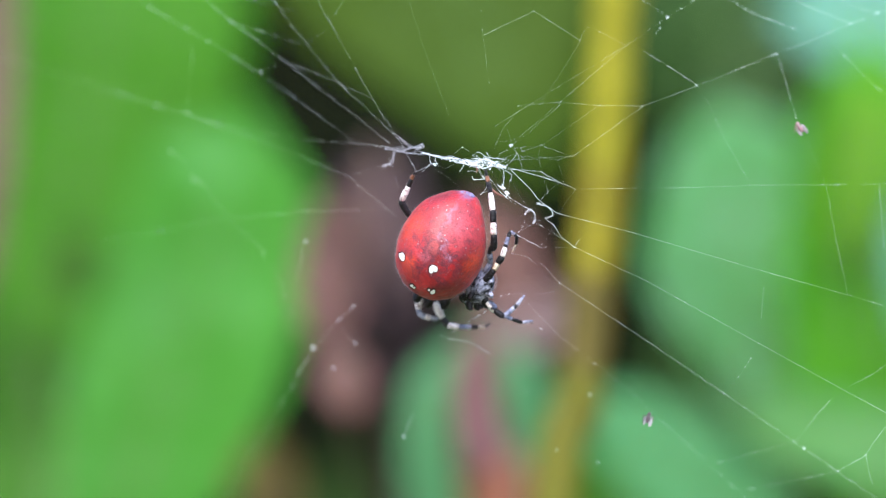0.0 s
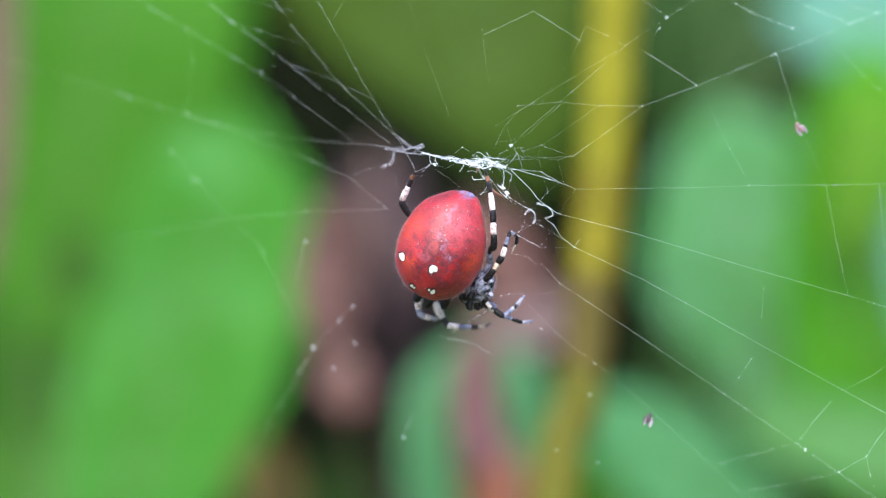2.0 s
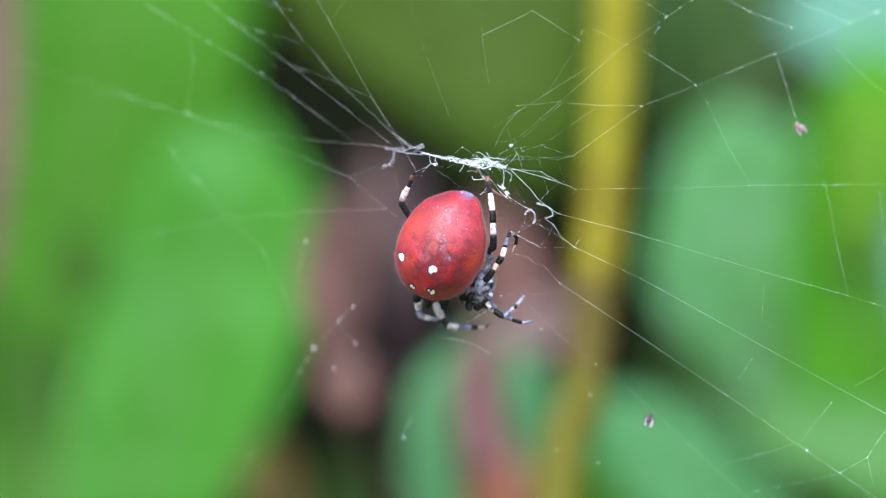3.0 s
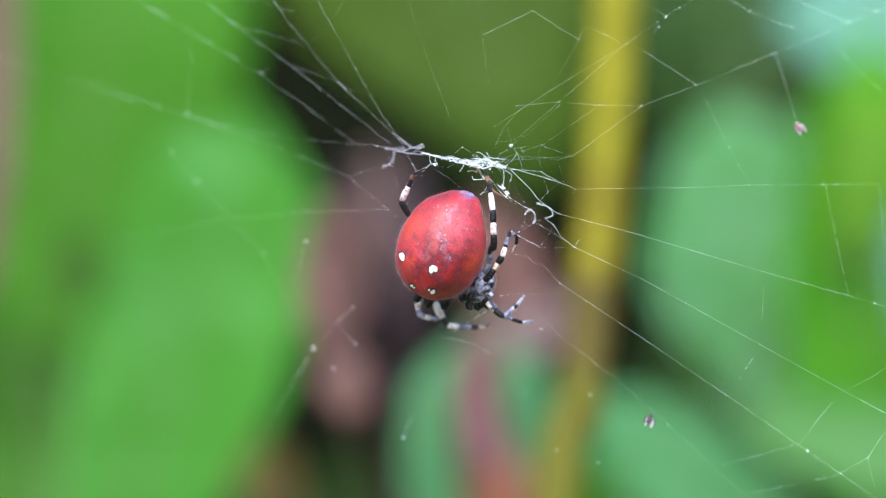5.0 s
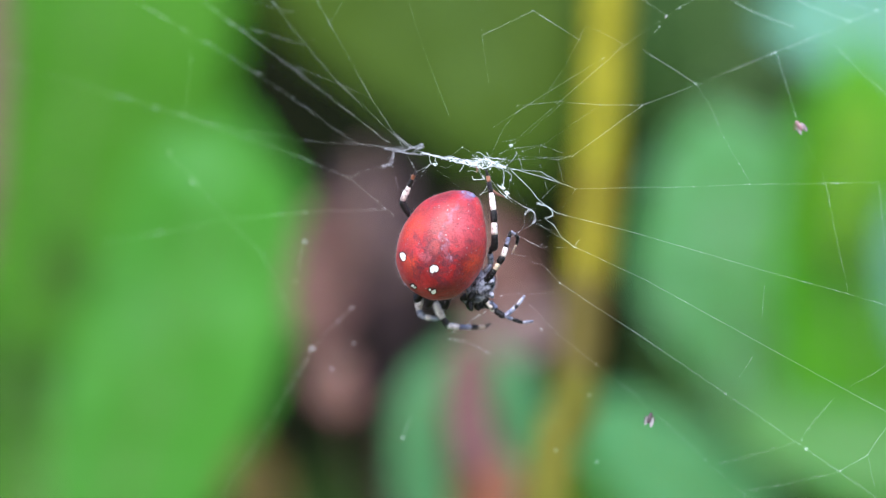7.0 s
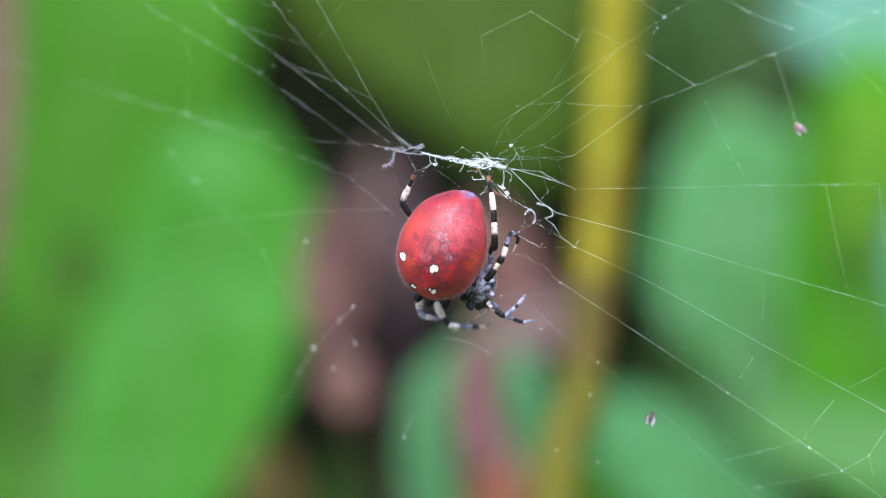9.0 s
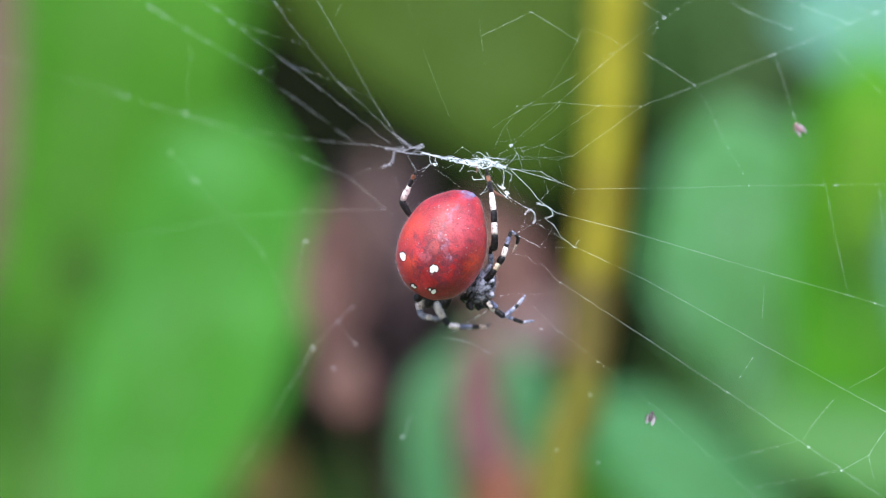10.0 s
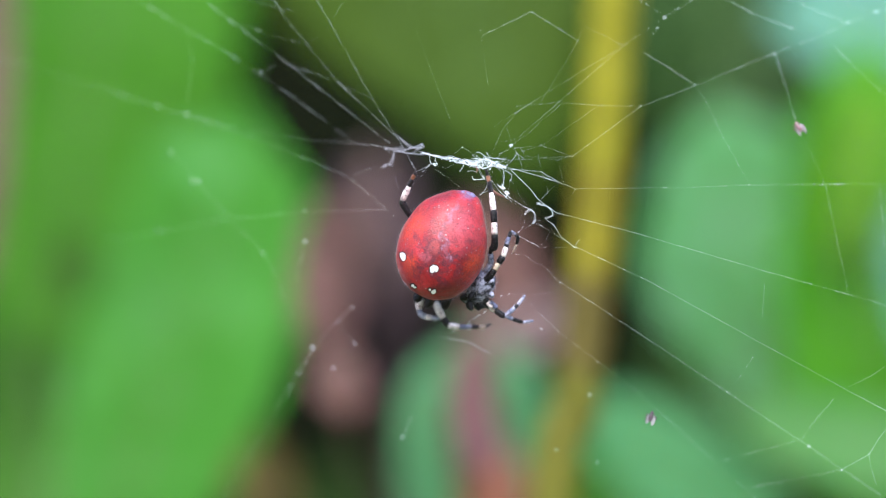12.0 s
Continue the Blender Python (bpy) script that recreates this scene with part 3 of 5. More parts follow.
def right_leaf_plant():
    root = thing("broad_leaf_plant", (0.07834, 0.355, 0), "rounded light green leaf on an upright stalk", "plant")
    leaf(root, "leaf", (0.09619, 0.4, 0.5362), (0.07738, 0.385, 0.64138), (0.1, -1, 0.75), 0.0340, LEAF_MINT, cup=0.12, arch=0.1, wave=0.12, seed=31, shape=MINT_SHAPE)
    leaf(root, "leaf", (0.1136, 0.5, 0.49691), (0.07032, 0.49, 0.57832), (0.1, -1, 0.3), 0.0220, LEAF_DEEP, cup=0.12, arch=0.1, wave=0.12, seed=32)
    stalk(root, [(0.07892, 0.36, 0.36157), (0.10631, 0.46, 0.43177), (0.1136, 0.5, 0.49654)], 0.002, 0.0014, STALK_GREEN)
    stalk(root, [(0.07834, 0.355, 0), (0.07892, 0.36, 0.36157), (0.10156, 0.39, 0.4788), (0.09619, 0.4, 0.53587)], 0.003, 0.0016, STALK_GREEN)


def lime_leaf_plant():
    root = thing("broad_leaf_plant", (0.12198, 0.37, 0), "bright yellow green leaf on an upright stalk", "plant")
    leaf(root, "leaf", (0.12304, 0.385, 0.51771), (0.11577, 0.37, 0.6599), (0.1, -1, 0.8), 0.0290, LEAF_LIME, cup=0.1, arch=0.3, wave=0.12, seed=41)
    # yellower leaf added to give the lime leaf its brighter upper patch
    leaf(root, "leaf", (0.1095, 0.36, 0.59556), (0.11467, 0.35, 0.64686), (0.1, -1, 0.8), 0.0094, LEAF_SUNNY, cup=0.12, arch=0.2, wave=0.15, seed=42, label="yellowish leaf laid over for a brighter patch")
    stalk(root, [(0.12383, 0.385, 0.49551), (0.11661, 0.375, 0.55014), (0.1095, 0.36, 0.59526)], 0.002, 0.0012, STALK_GREEN)
    stalk(root, [(0.12198, 0.37, 0), (0.12374, 0.38, 0.35456), (0.12304, 0.385, 0.51739)], 0.003, 0.0016, STALK_GREEN)


def pale_leaf_plant():
    root = thing("pale_leaf_plant", (0.17366, 0.44, 0), "pale bluish green leaf near the top of the plants", "plant")
    leaf(root, "leaf", (0.17653, 0.445, 0.66125), (0.0975, 0.43, 0.67034), (-0.1, -1, 0.7), 0.0230, LEAF_PALE, cup=0.12, arch=0.15, wave=0.12, seed=51)
    leaf(root, "leaf", (0.11723, 0.275, 0.57069), (0.10765, 0.268, 0.61336), (-0.1, -1, 0.6), 0.0073, LEAF_PALE, cup=0.12, arch=0.15, wave=0.12, seed=52)
    stalk(root, [(0.17422, 0.45, 0.4166), (0.13761, 0.32, 0.53393), (0.11723, 0.275, 0.57043)], 0.002, 0.0014, STALK_GREEN)
    stalk(root, [(0.17366, 0.44, 0), (0.17422, 0.45, 0.4166), (0.1824, 0.448, 0.62435), (0.17653, 0.445, 0.66091)], 0.003, 0.0016, STALK_GREEN)


def bottom_leaf_plant():
    root = thing("broad_leaf_plant", (0.07836, 0.33, 0), "low bluish green leaves spreading below the web", "plant")
    leaf(root, "leaf", (0.0987, 0.37, 0.5117), (0.03583, 0.355, 0.56068), (0.1, -1, 0.5), 0.0158, LEAF_JADE, cup=0.12, arch=0.1, wave=0.12, seed=61)
    leaf(root, "leaf", (0.13976, 0.33, 0.54021), (0.07571, 0.32, 0.55768), (0.1, -1, 0.4), 0.0113, LEAF_SOFT, cup=0.12, arch=0.1, wave=0.12, seed=63)
    leaf(root, "leaf", (0.05592, 0.42, 0.482), (0.04663, 0.405, 0.55451), (0.1, -1, 0.7), 0.0181, LEAF_RICH, cup=0.12, arch=0.1, wave=0.12, seed=62)
    stalk(root, [(0.08105, 0.34, 0.36858), (0.10723, 0.365, 0.46766), (0.0987, 0.37, 0.51139)], 0.003, 0.0016, STALK_GREEN)
    stalk(root, [(0.08105, 0.34, 0.36858), (0.15081, 0.34, 0.47249), (0.13976, 0.33, 0.53992)], 0.003, 0.0016, STALK_GREEN)
    stalk(root, [(0.08105, 0.34, 0.36858), (0.06413, 0.4, 0.42851), (0.05592, 0.42, 0.48167)], 0.003, 0.0016, STALK_GREEN)
    stalk(root, [(0.07836, 0.33, 0), (0.08105, 0.34, 0.36858)], 0.004, 0.003, STALK_GREEN)


left_leaf_plant()
olive_leaf_plant()
yellow_stalk()
withered_plant()
edge_withered_plant()
low_leaf_plant()
red_stalk()
right_leaf_plant()
lime_leaf_plant()
pale_leaf_plant()
bottom_leaf_plant()

# ---- the spider ----
MIDDLE = Vector((-0.00004, 0.0005, 0.60065))
LEAN = radians(19.0)
LONG, WIDE = 0.00730, 0.00558
AXIS, ACROSS = Vector((math.sin(LEAN), 0, math.cos(LEAN))), Vector((math.cos(LEAN), 0, -math.sin(LEAN)))


def girth(u):
    """The abdomen's radius at u from -1 (front, below) to 1 (tail, above)."""
    return WIDE * math.sqrt(max(0.0, 1 - u * u)) * (1.0 - 0.12 * u - 0.03 * u * u)


def on_back(x, z, lift=0.0):
    """The point of the abdomen's back at that place across and above its middle, raised by lift."""
    p = Vector((x, 0, z))
    w, v = p.dot(AXIS), p.dot(ACROSS)
    r = girth(w / LONG)
    depth = math.sqrt(max(0.0, r * r - v * v))
    n = (ACROSS * v / WIDE ** 2 + AXIS * w / LONG ** 2 + Vector((0, -depth, 0)) / WIDE ** 2).normalized()
    return AXIS * w + ACROSS * v + Vector((0, -depth, 0)) + n * lift


def skin(p):
    """The point p of the smooth abdomen, moved to its uneven surface."""
    p = p + ACROSS * (0.003 * max(0.0, p.dot(AXIS) / LONG - 0.45) ** 2)
    return p * (1 + 0.014 * noise.noise(p * 450) + 0.009 * noise.noise(p * 1100))


def spider():
    root = thing("spider", MIDDLE, "red orb-weaver spider with white spots and banded legs hanging in web", "spider")
    # abdomen
    bm = bmesh.new()
    rows, cols = 56, 72
    rings = []
    for i in range(1, rows):
        u = -math.cos(math.pi * i / rows)
        r = girth(u)
        ring = []
        for k in range(cols):
            a = k * math.tau / cols
            p = AXIS * (u * LONG) + (ACROSS * math.cos(a) + Vector((0, 1, 0)) * math.sin(a)) * r
            ring.append(bm.verts.new(skin(p)))
        rings.append(ring)
    for a, b in zip(rings, rings[1:]):
        for k in range(cols):
            bm.faces.new((a[k], a[(k + 1) % cols], b[(k + 1) % cols], b[k]))
    bm.faces.new(rings[0][::-1])
    bm.faces.new(rings[-1])
    abdomen = part("abdomen", bm, RED, root, "velvety brick-red egg-shaped abdomen with darker marbling")
    # four white spots with dark rims, in two pairs, each of a few lobes that lie on the skin
    spots = (((-0.00515, -0.00162), ((0.0, 0.00006, 0.00034, 0.00048), (0.00012, -0.00026, 0.00026, 0.00032), (-0.00014, 0.00026, 0.00020, 0.00022))),
             ((-0.00118, -0.00318), ((-0.00006, 0.00012, 0.00046, 0.00038), (0.00026, 0.00000, 0.00028, 0.00042), (-0.00024, -0.00016, 0.00028, 0.00036))),
             ((-0.0038, -0.0054), ((-0.00010, 0.00010, 0.00024, 0.00020), (0.00018, -0.00012, 0.00022, 0.00014))),
             ((-0.00135, -0.0060), ((0.00010, -0.00008, 0.00034, 0.00024), (-0.00036, 0.00020, 0.00016, 0.00014), (0.00024, 0.00014, 0.00016, 0.00014))))
    for (x, z), lobes in spots:
        for name, grow, lift, material in (("spot_rim", 0.00013, 0.00002, RIM), ("spot", 0.0, 0.00004, SPOT)):
            bm = bmesh.new()
            for i, (lx, lz, a, b) in enumerate(lobes):
                rnd = random.Random(int(1e6 * (lx + 3 * lz)) + 5)
                wob = [rnd.uniform(0.86, 1.14) for _ in range(20)]
                lean = (-0.00003, 0.00004) if grow else (0.0, 0.0)
                rings = []
                for share in (0.0, 0.5, 0.85, 1.0, 1.06):
                    ring = []
                    for k in range(20 if share else 1):
                        ang = k * math.tau / 20
                        gx = x + lx + lean[0] + math.cos(ang) * share * (a * 0.92 * wob[k] + grow)
                        gz = z + lz + lean[1] + math.sin(ang) * share * (b * 0.92 * wob[k] + grow)
                        rise = lift + 0.000004 * i if share < 1.03 else -0.00008
                        p = skin(on_back(gx, gz))
                        ring.append(bm.verts.new(p + p.normalized() * rise))
                    rings.append(ring)
                for k in range(20):
                    j = (k + 1) % 20
                    bm.faces.new((rings[0][0], rings[1][k], rings[1][j]))
                    for inner, outer in zip(rings[1:], rings[2:]):
                        bm.faces.new((inner[k], outer[k], outer[j], inner[j]))
            bm.normal_update()
            part(name, bm, material, abdomen, "irregular white spot" if name == "spot" else "thin dark rim")
    # fine pale hair over the abdomen
    rnd = random.Random(7)
    bm = bmesh.new()
    for _ in range(8000):
        u, a = rnd.uniform(-0.98, 0.97), rnd.uniform(0, math.tau)
        n = (ACROSS * math.cos(a) + Vector((0, 1, 0)) * math.sin(a)) * math.sqrt(1 - u * u) + AXIS * u * 0.8
        if n.y < -0.38:
            continue
        p = skin(AXIS * (u * LONG) + (ACROSS * math.cos(a) + Vector((0, 1, 0)) * math.sin(a)) * girth(u))
        tip = p + (n.normalized() + Vector((rnd.uniform(-0.4, 0.4), rnd.uniform(-0.4, 0.4), rnd.uniform(-0.6, 0.1)))) * rnd.uniform(0.00012, 0.00040)
        q = n.orthogonal().normalized() * 0.000005
        bm.faces.new((bm.verts.new(p + q), bm.verts.new(p - q), bm.verts.new(tip)))
    part("body_hair", bm, FUZZ, abdomen, "short pale hairs", "stuff")
    # spinnerets at the tail
    for dx in (-0.0004, 0.0, 0.0004):
        bm = bmesh.new()
        end = AXIS * (LONG * 0.985) + ACROSS * (0.0009 + dx) + Vector((0, -0.0008, 0))
        tube(bm, [end - AXIS * 0.0006, end - AXIS * 0.0001, end + AXIS * 0.00015], [0.0008, 0.0006, 0.0002], 10)
        part("spinneret", bm, TAIL, root, "small bluish grey spinneret")

    def L(p):
        return Vector(p) - MIDDLE

    # front body under the abdomen
    bm = bmesh.new()
    got = bmesh.ops.create_icosphere(bm, subdivisions=4, radius=1.0)
    turn = Matrix.Rotation(radians(35), 3, "Y")
    for v in got["verts"]:
        q = Vector((v.co.x * 0.0016, v.co.y * 0.0015, v.co.z * 0.0023))
        q.z *= 1 - 0.15 * math.copysign(1, q.z)
        q *= 1 + 0.06 * noise.noise(v.co * 3)
        v.co = L((0.00494, 0.0027, 0.59543)) + turn @ q
    head = part("cephalothorax", bm, HEAD, root, "grey hairy front body")
    rnd = random.Random(9)
    bm = bmesh.new()
    for _ in range(1000):
        n = Vector((rnd.gauss(0, 1), rnd.gauss(0, 1), rnd.gauss(0, 1))).normalized()
        p = L((0.00494, 0.0027, 0.59543)) + turn @ Vector((n.x * 0.0016, n.y * 0.0015, n.z * 0.0023))
        q = n.orthogonal().normalized() * 0.000016
        bm.faces.new((bm.verts.new(p + q), bm.verts.new(p - q), bm.verts.new(p + n * rnd.uniform(0.0002, 0.0006) + Vector((0, 0, -0.0002)))))
    part("body_hair", bm, LEG_FUZZ, head, "pale bristles", "stuff")
    for p, q, r, material in (((0.00536, 0.002, 0.59515), (0.00636, 0.0012, 0.59603), 0.00042, HEAD), ((0.0055, 0.002, 0.59457), (0.00636, 0.0014, 0.59386), 0.00042, HEAD), ((0.0042, 0.0022, 0.59471), (0.00318, 0.0014, 0.59357), 0.00045, DARK)):
        bm = bmesh.new()
        u, v = L(p), L(q)
        tube(bm, [u, u.lerp(v, 0.35), u.lerp(v, 0.75), v], [r * 0.8, r, r * 0.95, r * 0.5], 10)
        part("leg_base", bm, material, head)
    for e in (0, 1):
        bm = bmesh.new()
        a = L((0.00392, 0.003, 0.59353)) + Vector((0.001 * e, 0.001 * e, 0))
        tube(bm, smooth_path([a, a + Vector((-0.0006, -0.0003, -0.0007)), a + Vector((-0.0002, -0.0005, -0.0014))], 4), [0.0005] * 5 + [0.00045, 0.0004, 0.0003, 0.00015], 10)
        part("jaw", bm, DARK, head, "dark jaw")

    def leg(label, *pieces):
        """A leg of banded pieces: each one gives its material and a path of (point, radius in mm)."""
        bm = bmesh.new()
        spine = [(L(p), r) for _, path in pieces for p, r in path]
        tube(bm, [p for p, _ in spine], [r * 0.0007 for _, r in spine], 8)
        rnd = random.Random(len(pieces))
        for a, b in zip(spine, spine[1:]):
            run = b[0] - a[0]
            for k in range(max(2, int(run.length / 0.00014))):
                u = rnd.random()
                p = a[0] + run * u
                n = run.orthogonal().normalized()
                n.rotate(Matrix.Rotation(rnd.uniform(0, math.tau), 3, run.normalized()))
                q = run.normalized() * 0.000026
                tip = p + n * (a[1] * 0.001 + rnd.uniform(0.0002, 0.0005)) + run.normalized() * 0.0002
                bm.faces.new((bm.verts.new(p + q), bm.verts.new(p - q), bm.verts.new(tip)))
        limb = part("leg", bm, DARK, root, label)
        bm = bmesh.new()
        for a, b in zip(spine, spine[1:]):
            run = b[0] - a[0]
            if run.length < 1e-6:
                continue
            for k in range(max(3, int(run.length / 0.00006))):
                n = run.orthogonal().normalized()
                n.rotate(Matrix.Rotation(rnd.uniform(0, math.tau), 3, run.normalized()))
                p = a[0] + run * rnd.random() + n * a[1] * 0.0008
                q = run.normalized() * 0.00002
                tip = p + n * rnd.uniform(0.00015, 0.00045) + run.normalized() * rnd.uniform(0.0001, 0.0004)
                bm.faces.new((bm.verts.new(p + q), bm.verts.new(p - q), bm.verts.new(tip)))
        part("leg_hair", bm, LEG_FUZZ, limb, "fine pale hairs", "stuff")
        for material, path in pieces:
            bm = bmesh.new()
            pts = [L(p) for p, _ in path]
            rs = [r * 0.001 for _, r in path]
            fine, rad = [], []
            for i in range(len(pts) - 1):
                for k in range(5):
                    fine.append(pts[i].lerp(pts[i + 1], k / 5))
                    rad.append(rs[i] + (rs[i + 1] - rs[i]) * k / 5)
            fine.append(pts[-1])
            rad.append(rs[-1])
            n = len(fine) - 1
            tube(bm, fine, [r * (0.80 + 0.20 * math.sin(math.pi * i / n) ** 0.4 + 0.05 * math.sin(i * 2.1)) for i, r in enumerate(rad)], 12)
            part("segment", bm, material, limb)

    # hind legs, reaching up to the hub
    leg("black and white banded hind leg gripping the web",
        (DARK, (((-0.00174, 0.003, 0.60007), 0.34), ((-0.00356, 0.0026, 0.60341), 0.38), ((-0.00464, 0.0022, 0.60471), 0.42), ((-0.00529, 0.0019, 0.60586), 0.46), ((-0.00528, 0.0018, 0.60622), 0.42))),
        (PALE, (((-0.00528, 0.0018, 0.60622), 0.38), ((-0.00492, 0.0015, 0.60701), 0.42), ((-0.00441, 0.0012, 0.60795), 0.34))),
        (DARK, (((-0.00441, 0.0012, 0.60795), 0.33), ((-0.00404, 0.0009, 0.60895), 0.29))),
        (TAN, (((-0.00404, 0.0009, 0.60895), 0.27), ((-0.00375, 0.0006, 0.60945), 0.23))),
        (DARK, (((-0.00375, 0.0006, 0.60952), 0.20), ((-0.00353, 0.0003, 0.60987), 0.10))))
    leg("black and white banded hind leg gripping the web",
        (BLUE, (((0.00493, 0.0024, 0.59616), 0.40), ((0.00608, 0.0018, 0.59819), 0.42))),
        (BLUE, (((0.00608, 0.0018, 0.59819), 0.40), ((0.00592, 0.0009, 0.59949), 0.38))),
        (DARK, (((0.00605, 0, 0.6), 0.44), ((0.00647, -0.0005, 0.60022), 0.46), ((0.00646, -0.001, 0.60179), 0.47))),
        (PALE, (((0.00646, -0.001, 0.60179), 0.44), ((0.00639, -0.001, 0.60337), 0.42))),
        (DARK, (((0.00639, -0.001, 0.60337), 0.44), ((0.00631, -0.001, 0.60488), 0.45))),
        (PALE, (((0.00631, -0.001, 0.60488), 0.42), ((0.00617, -0.0008, 0.60617), 0.40), ((0.00603, -0.0006, 0.60711), 0.34))),
        (DARK, (((0.00603, -0.0006, 0.60711), 0.35), ((0.00575, -0.0005, 0.60855), 0.33))),
        (TAN, (((0.00575, -0.0005, 0.60855), 0.29), ((0.00561, -0.0004, 0.60927), 0.25))),
        (DARK, (((0.00553, -0.0004, 0.60942), 0.24), ((0.00539, -0.0002, 0.61029), 0.10))))
    # third leg, bent out to the side
    leg("banded leg bent sharply outward beside the abdomen",
        (DARK, (((0.00493, 0.0021, 0.5958), 0.45), ((0.00564, 0.0015, 0.59617), 0.50), ((0.0065, 0.0009, 0.59733), 0.44))),
        (BUFF, (((0.0065, 0.0009, 0.59733), 0.38), ((0.007, 0.00072, 0.5982), 0.38))),
        (DARK, (((0.007, 0.00072, 0.5982), 0.44), ((0.00757, 0.0006, 0.59899), 0.46))),
        (PALE, (((0.00757, 0.0006, 0.59899), 0.38), ((0.00793, 0.00072, 0.60022), 0.36))),
        (DARK, (((0.00793, 0.00072, 0.60022), 0.33), ((0.00803, 0.0008, 0.60056), 0.32))),
        (BLUE, (((0.00803, 0.0008, 0.60056), 0.29), ((0.00823, 0.00096, 0.60123), 0.28), ((0.00833, 0.00103, 0.60150), 0.26))),
        (DARK, (((0.00833, 0.00103, 0.60150), 0.28), ((0.0086, 0.0012, 0.60224), 0.22))),
        (BLUE, (((0.0086, 0.0012, 0.60224), 0.21), ((0.00918, 0.00144, 0.60188), 0.18))),
        (DARK, (((0.00918, 0.00144, 0.60188), 0.24), ((0.00948, 0.00168, 0.60145), 0.24), ((0.00934, 0.00192, 0.60058), 0.20))),
        (BUFF, (((0.00934, 0.00192, 0.60058), 0.14), ((0.00884, 0.00216, 0.59957), 0.08))))
    # front legs, below
    leg("grey and cream front leg stretched downward",
        (DARK, (((0.00494, 0.0027, 0.59398), 0.48), ((0.00566, 0.00252, 0.59318), 0.46))),
        (PALE, (((0.00566, 0.00252, 0.59318), 0.36), ((0.00624, 0.0024, 0.59246), 0.34))),
        (BLUE, (((0.00595, 0.0024, 0.59326), 0.32), ((0.00682, 0.0024, 0.59239), 0.34))),
        (DARK, (((0.00667, 0.0024, 0.5921), 0.40), ((0.00776, 0.0024, 0.5913), 0.42))),
        (BLUE, (((0.00776, 0.0024, 0.5913), 0.32), ((0.00878, 0.0027, 0.59216), 0.30), ((0.00944, 0.003, 0.59274), 0.26))),
        (DARK, (((0.009, 0.00276, 0.59231), 0.27), ((0.00952, 0.003, 0.59281), 0.25))),
        (BLUE, (((0.00952, 0.003, 0.59281), 0.24), ((0.00996, 0.00324, 0.59338), 0.22), ((0.01048, 0.0036, 0.59403), 0.12))))
    leg("grey and cream front leg stretched downward",
        (DARK, (((0.00465, 0.0033, 0.59367), 0.45), ((0.00596, 0.003, 0.59252), 0.44))),
        (PALE, (((0.00596, 0.003, 0.59252), 0.34), ((0.00733, 0.0027, 0.59165), 0.32))),
        (BLUE, (((0.00791, 0.0027, 0.59144), 0.30), ((0.00886, 0.003, 0.59099), 0.28))),
        (DARK, (((0.00886, 0.003, 0.59099), 0.27), ((0.01018, 0.0033, 0.59055), 0.25))),
        (BLUE, (((0.01018, 0.0033, 0.59055), 0.22), ((0.01157, 0.0036, 0.59076), 0.12))))
    leg("grey and cream front leg folded under the body",
        (DARK, (((0.00118, 0.00781, 0.59418), 0.50), ((-0.00088, 0.0075, 0.59307), 0.50), ((-0.00148, 0.00738, 0.59257), 0.46))),
        (PALE, (((-0.0011, 0.0072, 0.59308), 0.48), ((-0.00059, 0.0072, 0.59198), 0.52), ((-7e-05, 0.0072, 0.59102), 0.44))),
        (DARK, (((-7e-05, 0.0072, 0.59102), 0.40), ((0.00059, 0.0072, 0.59006), 0.44))),
        (PALE, (((0.00059, 0.0072, 0.59006), 0.40), ((0.00206, 0.00732, 0.58984), 0.38))),
        (BLUE, (((0.00206, 0.00732, 0.58984), 0.34), ((0.00368, 0.0075, 0.58984), 0.32))),
        (DARK, (((0.00368, 0.0075, 0.58984), 0.31), ((0.00457, 0.00769, 0.58983), 0.30))),
        (BUFF, (((0.00457, 0.00769, 0.58983), 0.28), ((0.00546, 0.00781, 0.58983), 0.24))),
        (DARK, (((0.00546, 0.00781, 0.58983), 0.20), ((0.00627, 0.00805, 0.59033), 0.10))))
    leg("grey and cream front leg folded under the body",
        (DARK, (((-0.00029, 0.00781, 0.59454), 0.46), ((-0.00287, 0.0072, 0.59374), 0.46))),
        (PALE, (((-0.00301, 0.0072, 0.59374), 0.46), ((-0.00316, 0.0072, 0.59286), 0.50), ((-0.00324, 0.0072, 0.59212), 0.40))),
        (BLUE, (((-0.00324, 0.0072, 0.59212), 0.38), ((-0.00294, 0.0072, 0.59147), 0.38), ((-0.00236, 0.00732, 0.59116), 0.36))),
        (PALE, (((-0.00236, 0.00732, 0.59116), 0.34), ((-0.00162, 0.0075, 0.59101), 0.32))),
        (BLUE, (((-0.00162, 0.0075, 0.59101), 0.30), ((-0.00059, 0.00781, 0.59086), 0.20))))
    # dark stubs added to fill the dark gaps between the folded legs
    for a, b in (((-0.0012, 0.0046, 0.5944), (-0.0022, 0.0043, 0.5924)), ((0.0006, 0.0048, 0.5941), (0.0000, 0.0045, 0.5922)), ((-0.0030, 0.0046, 0.5943), (-0.0036, 0.0042, 0.5932)), ((0.0024, 0.0046, 0.5940), (0.0034, 0.0044, 0.5932))):
        bm = bmesh.new()
        u, v = L(a), L(b)
        tube(bm, [u, u.lerp(v, 0.3), u.lerp(v, 0.7), v], [0.0005, 0.00062, 0.00058, 0.0003], 10)
        part("leg_base", bm, DARK, head)
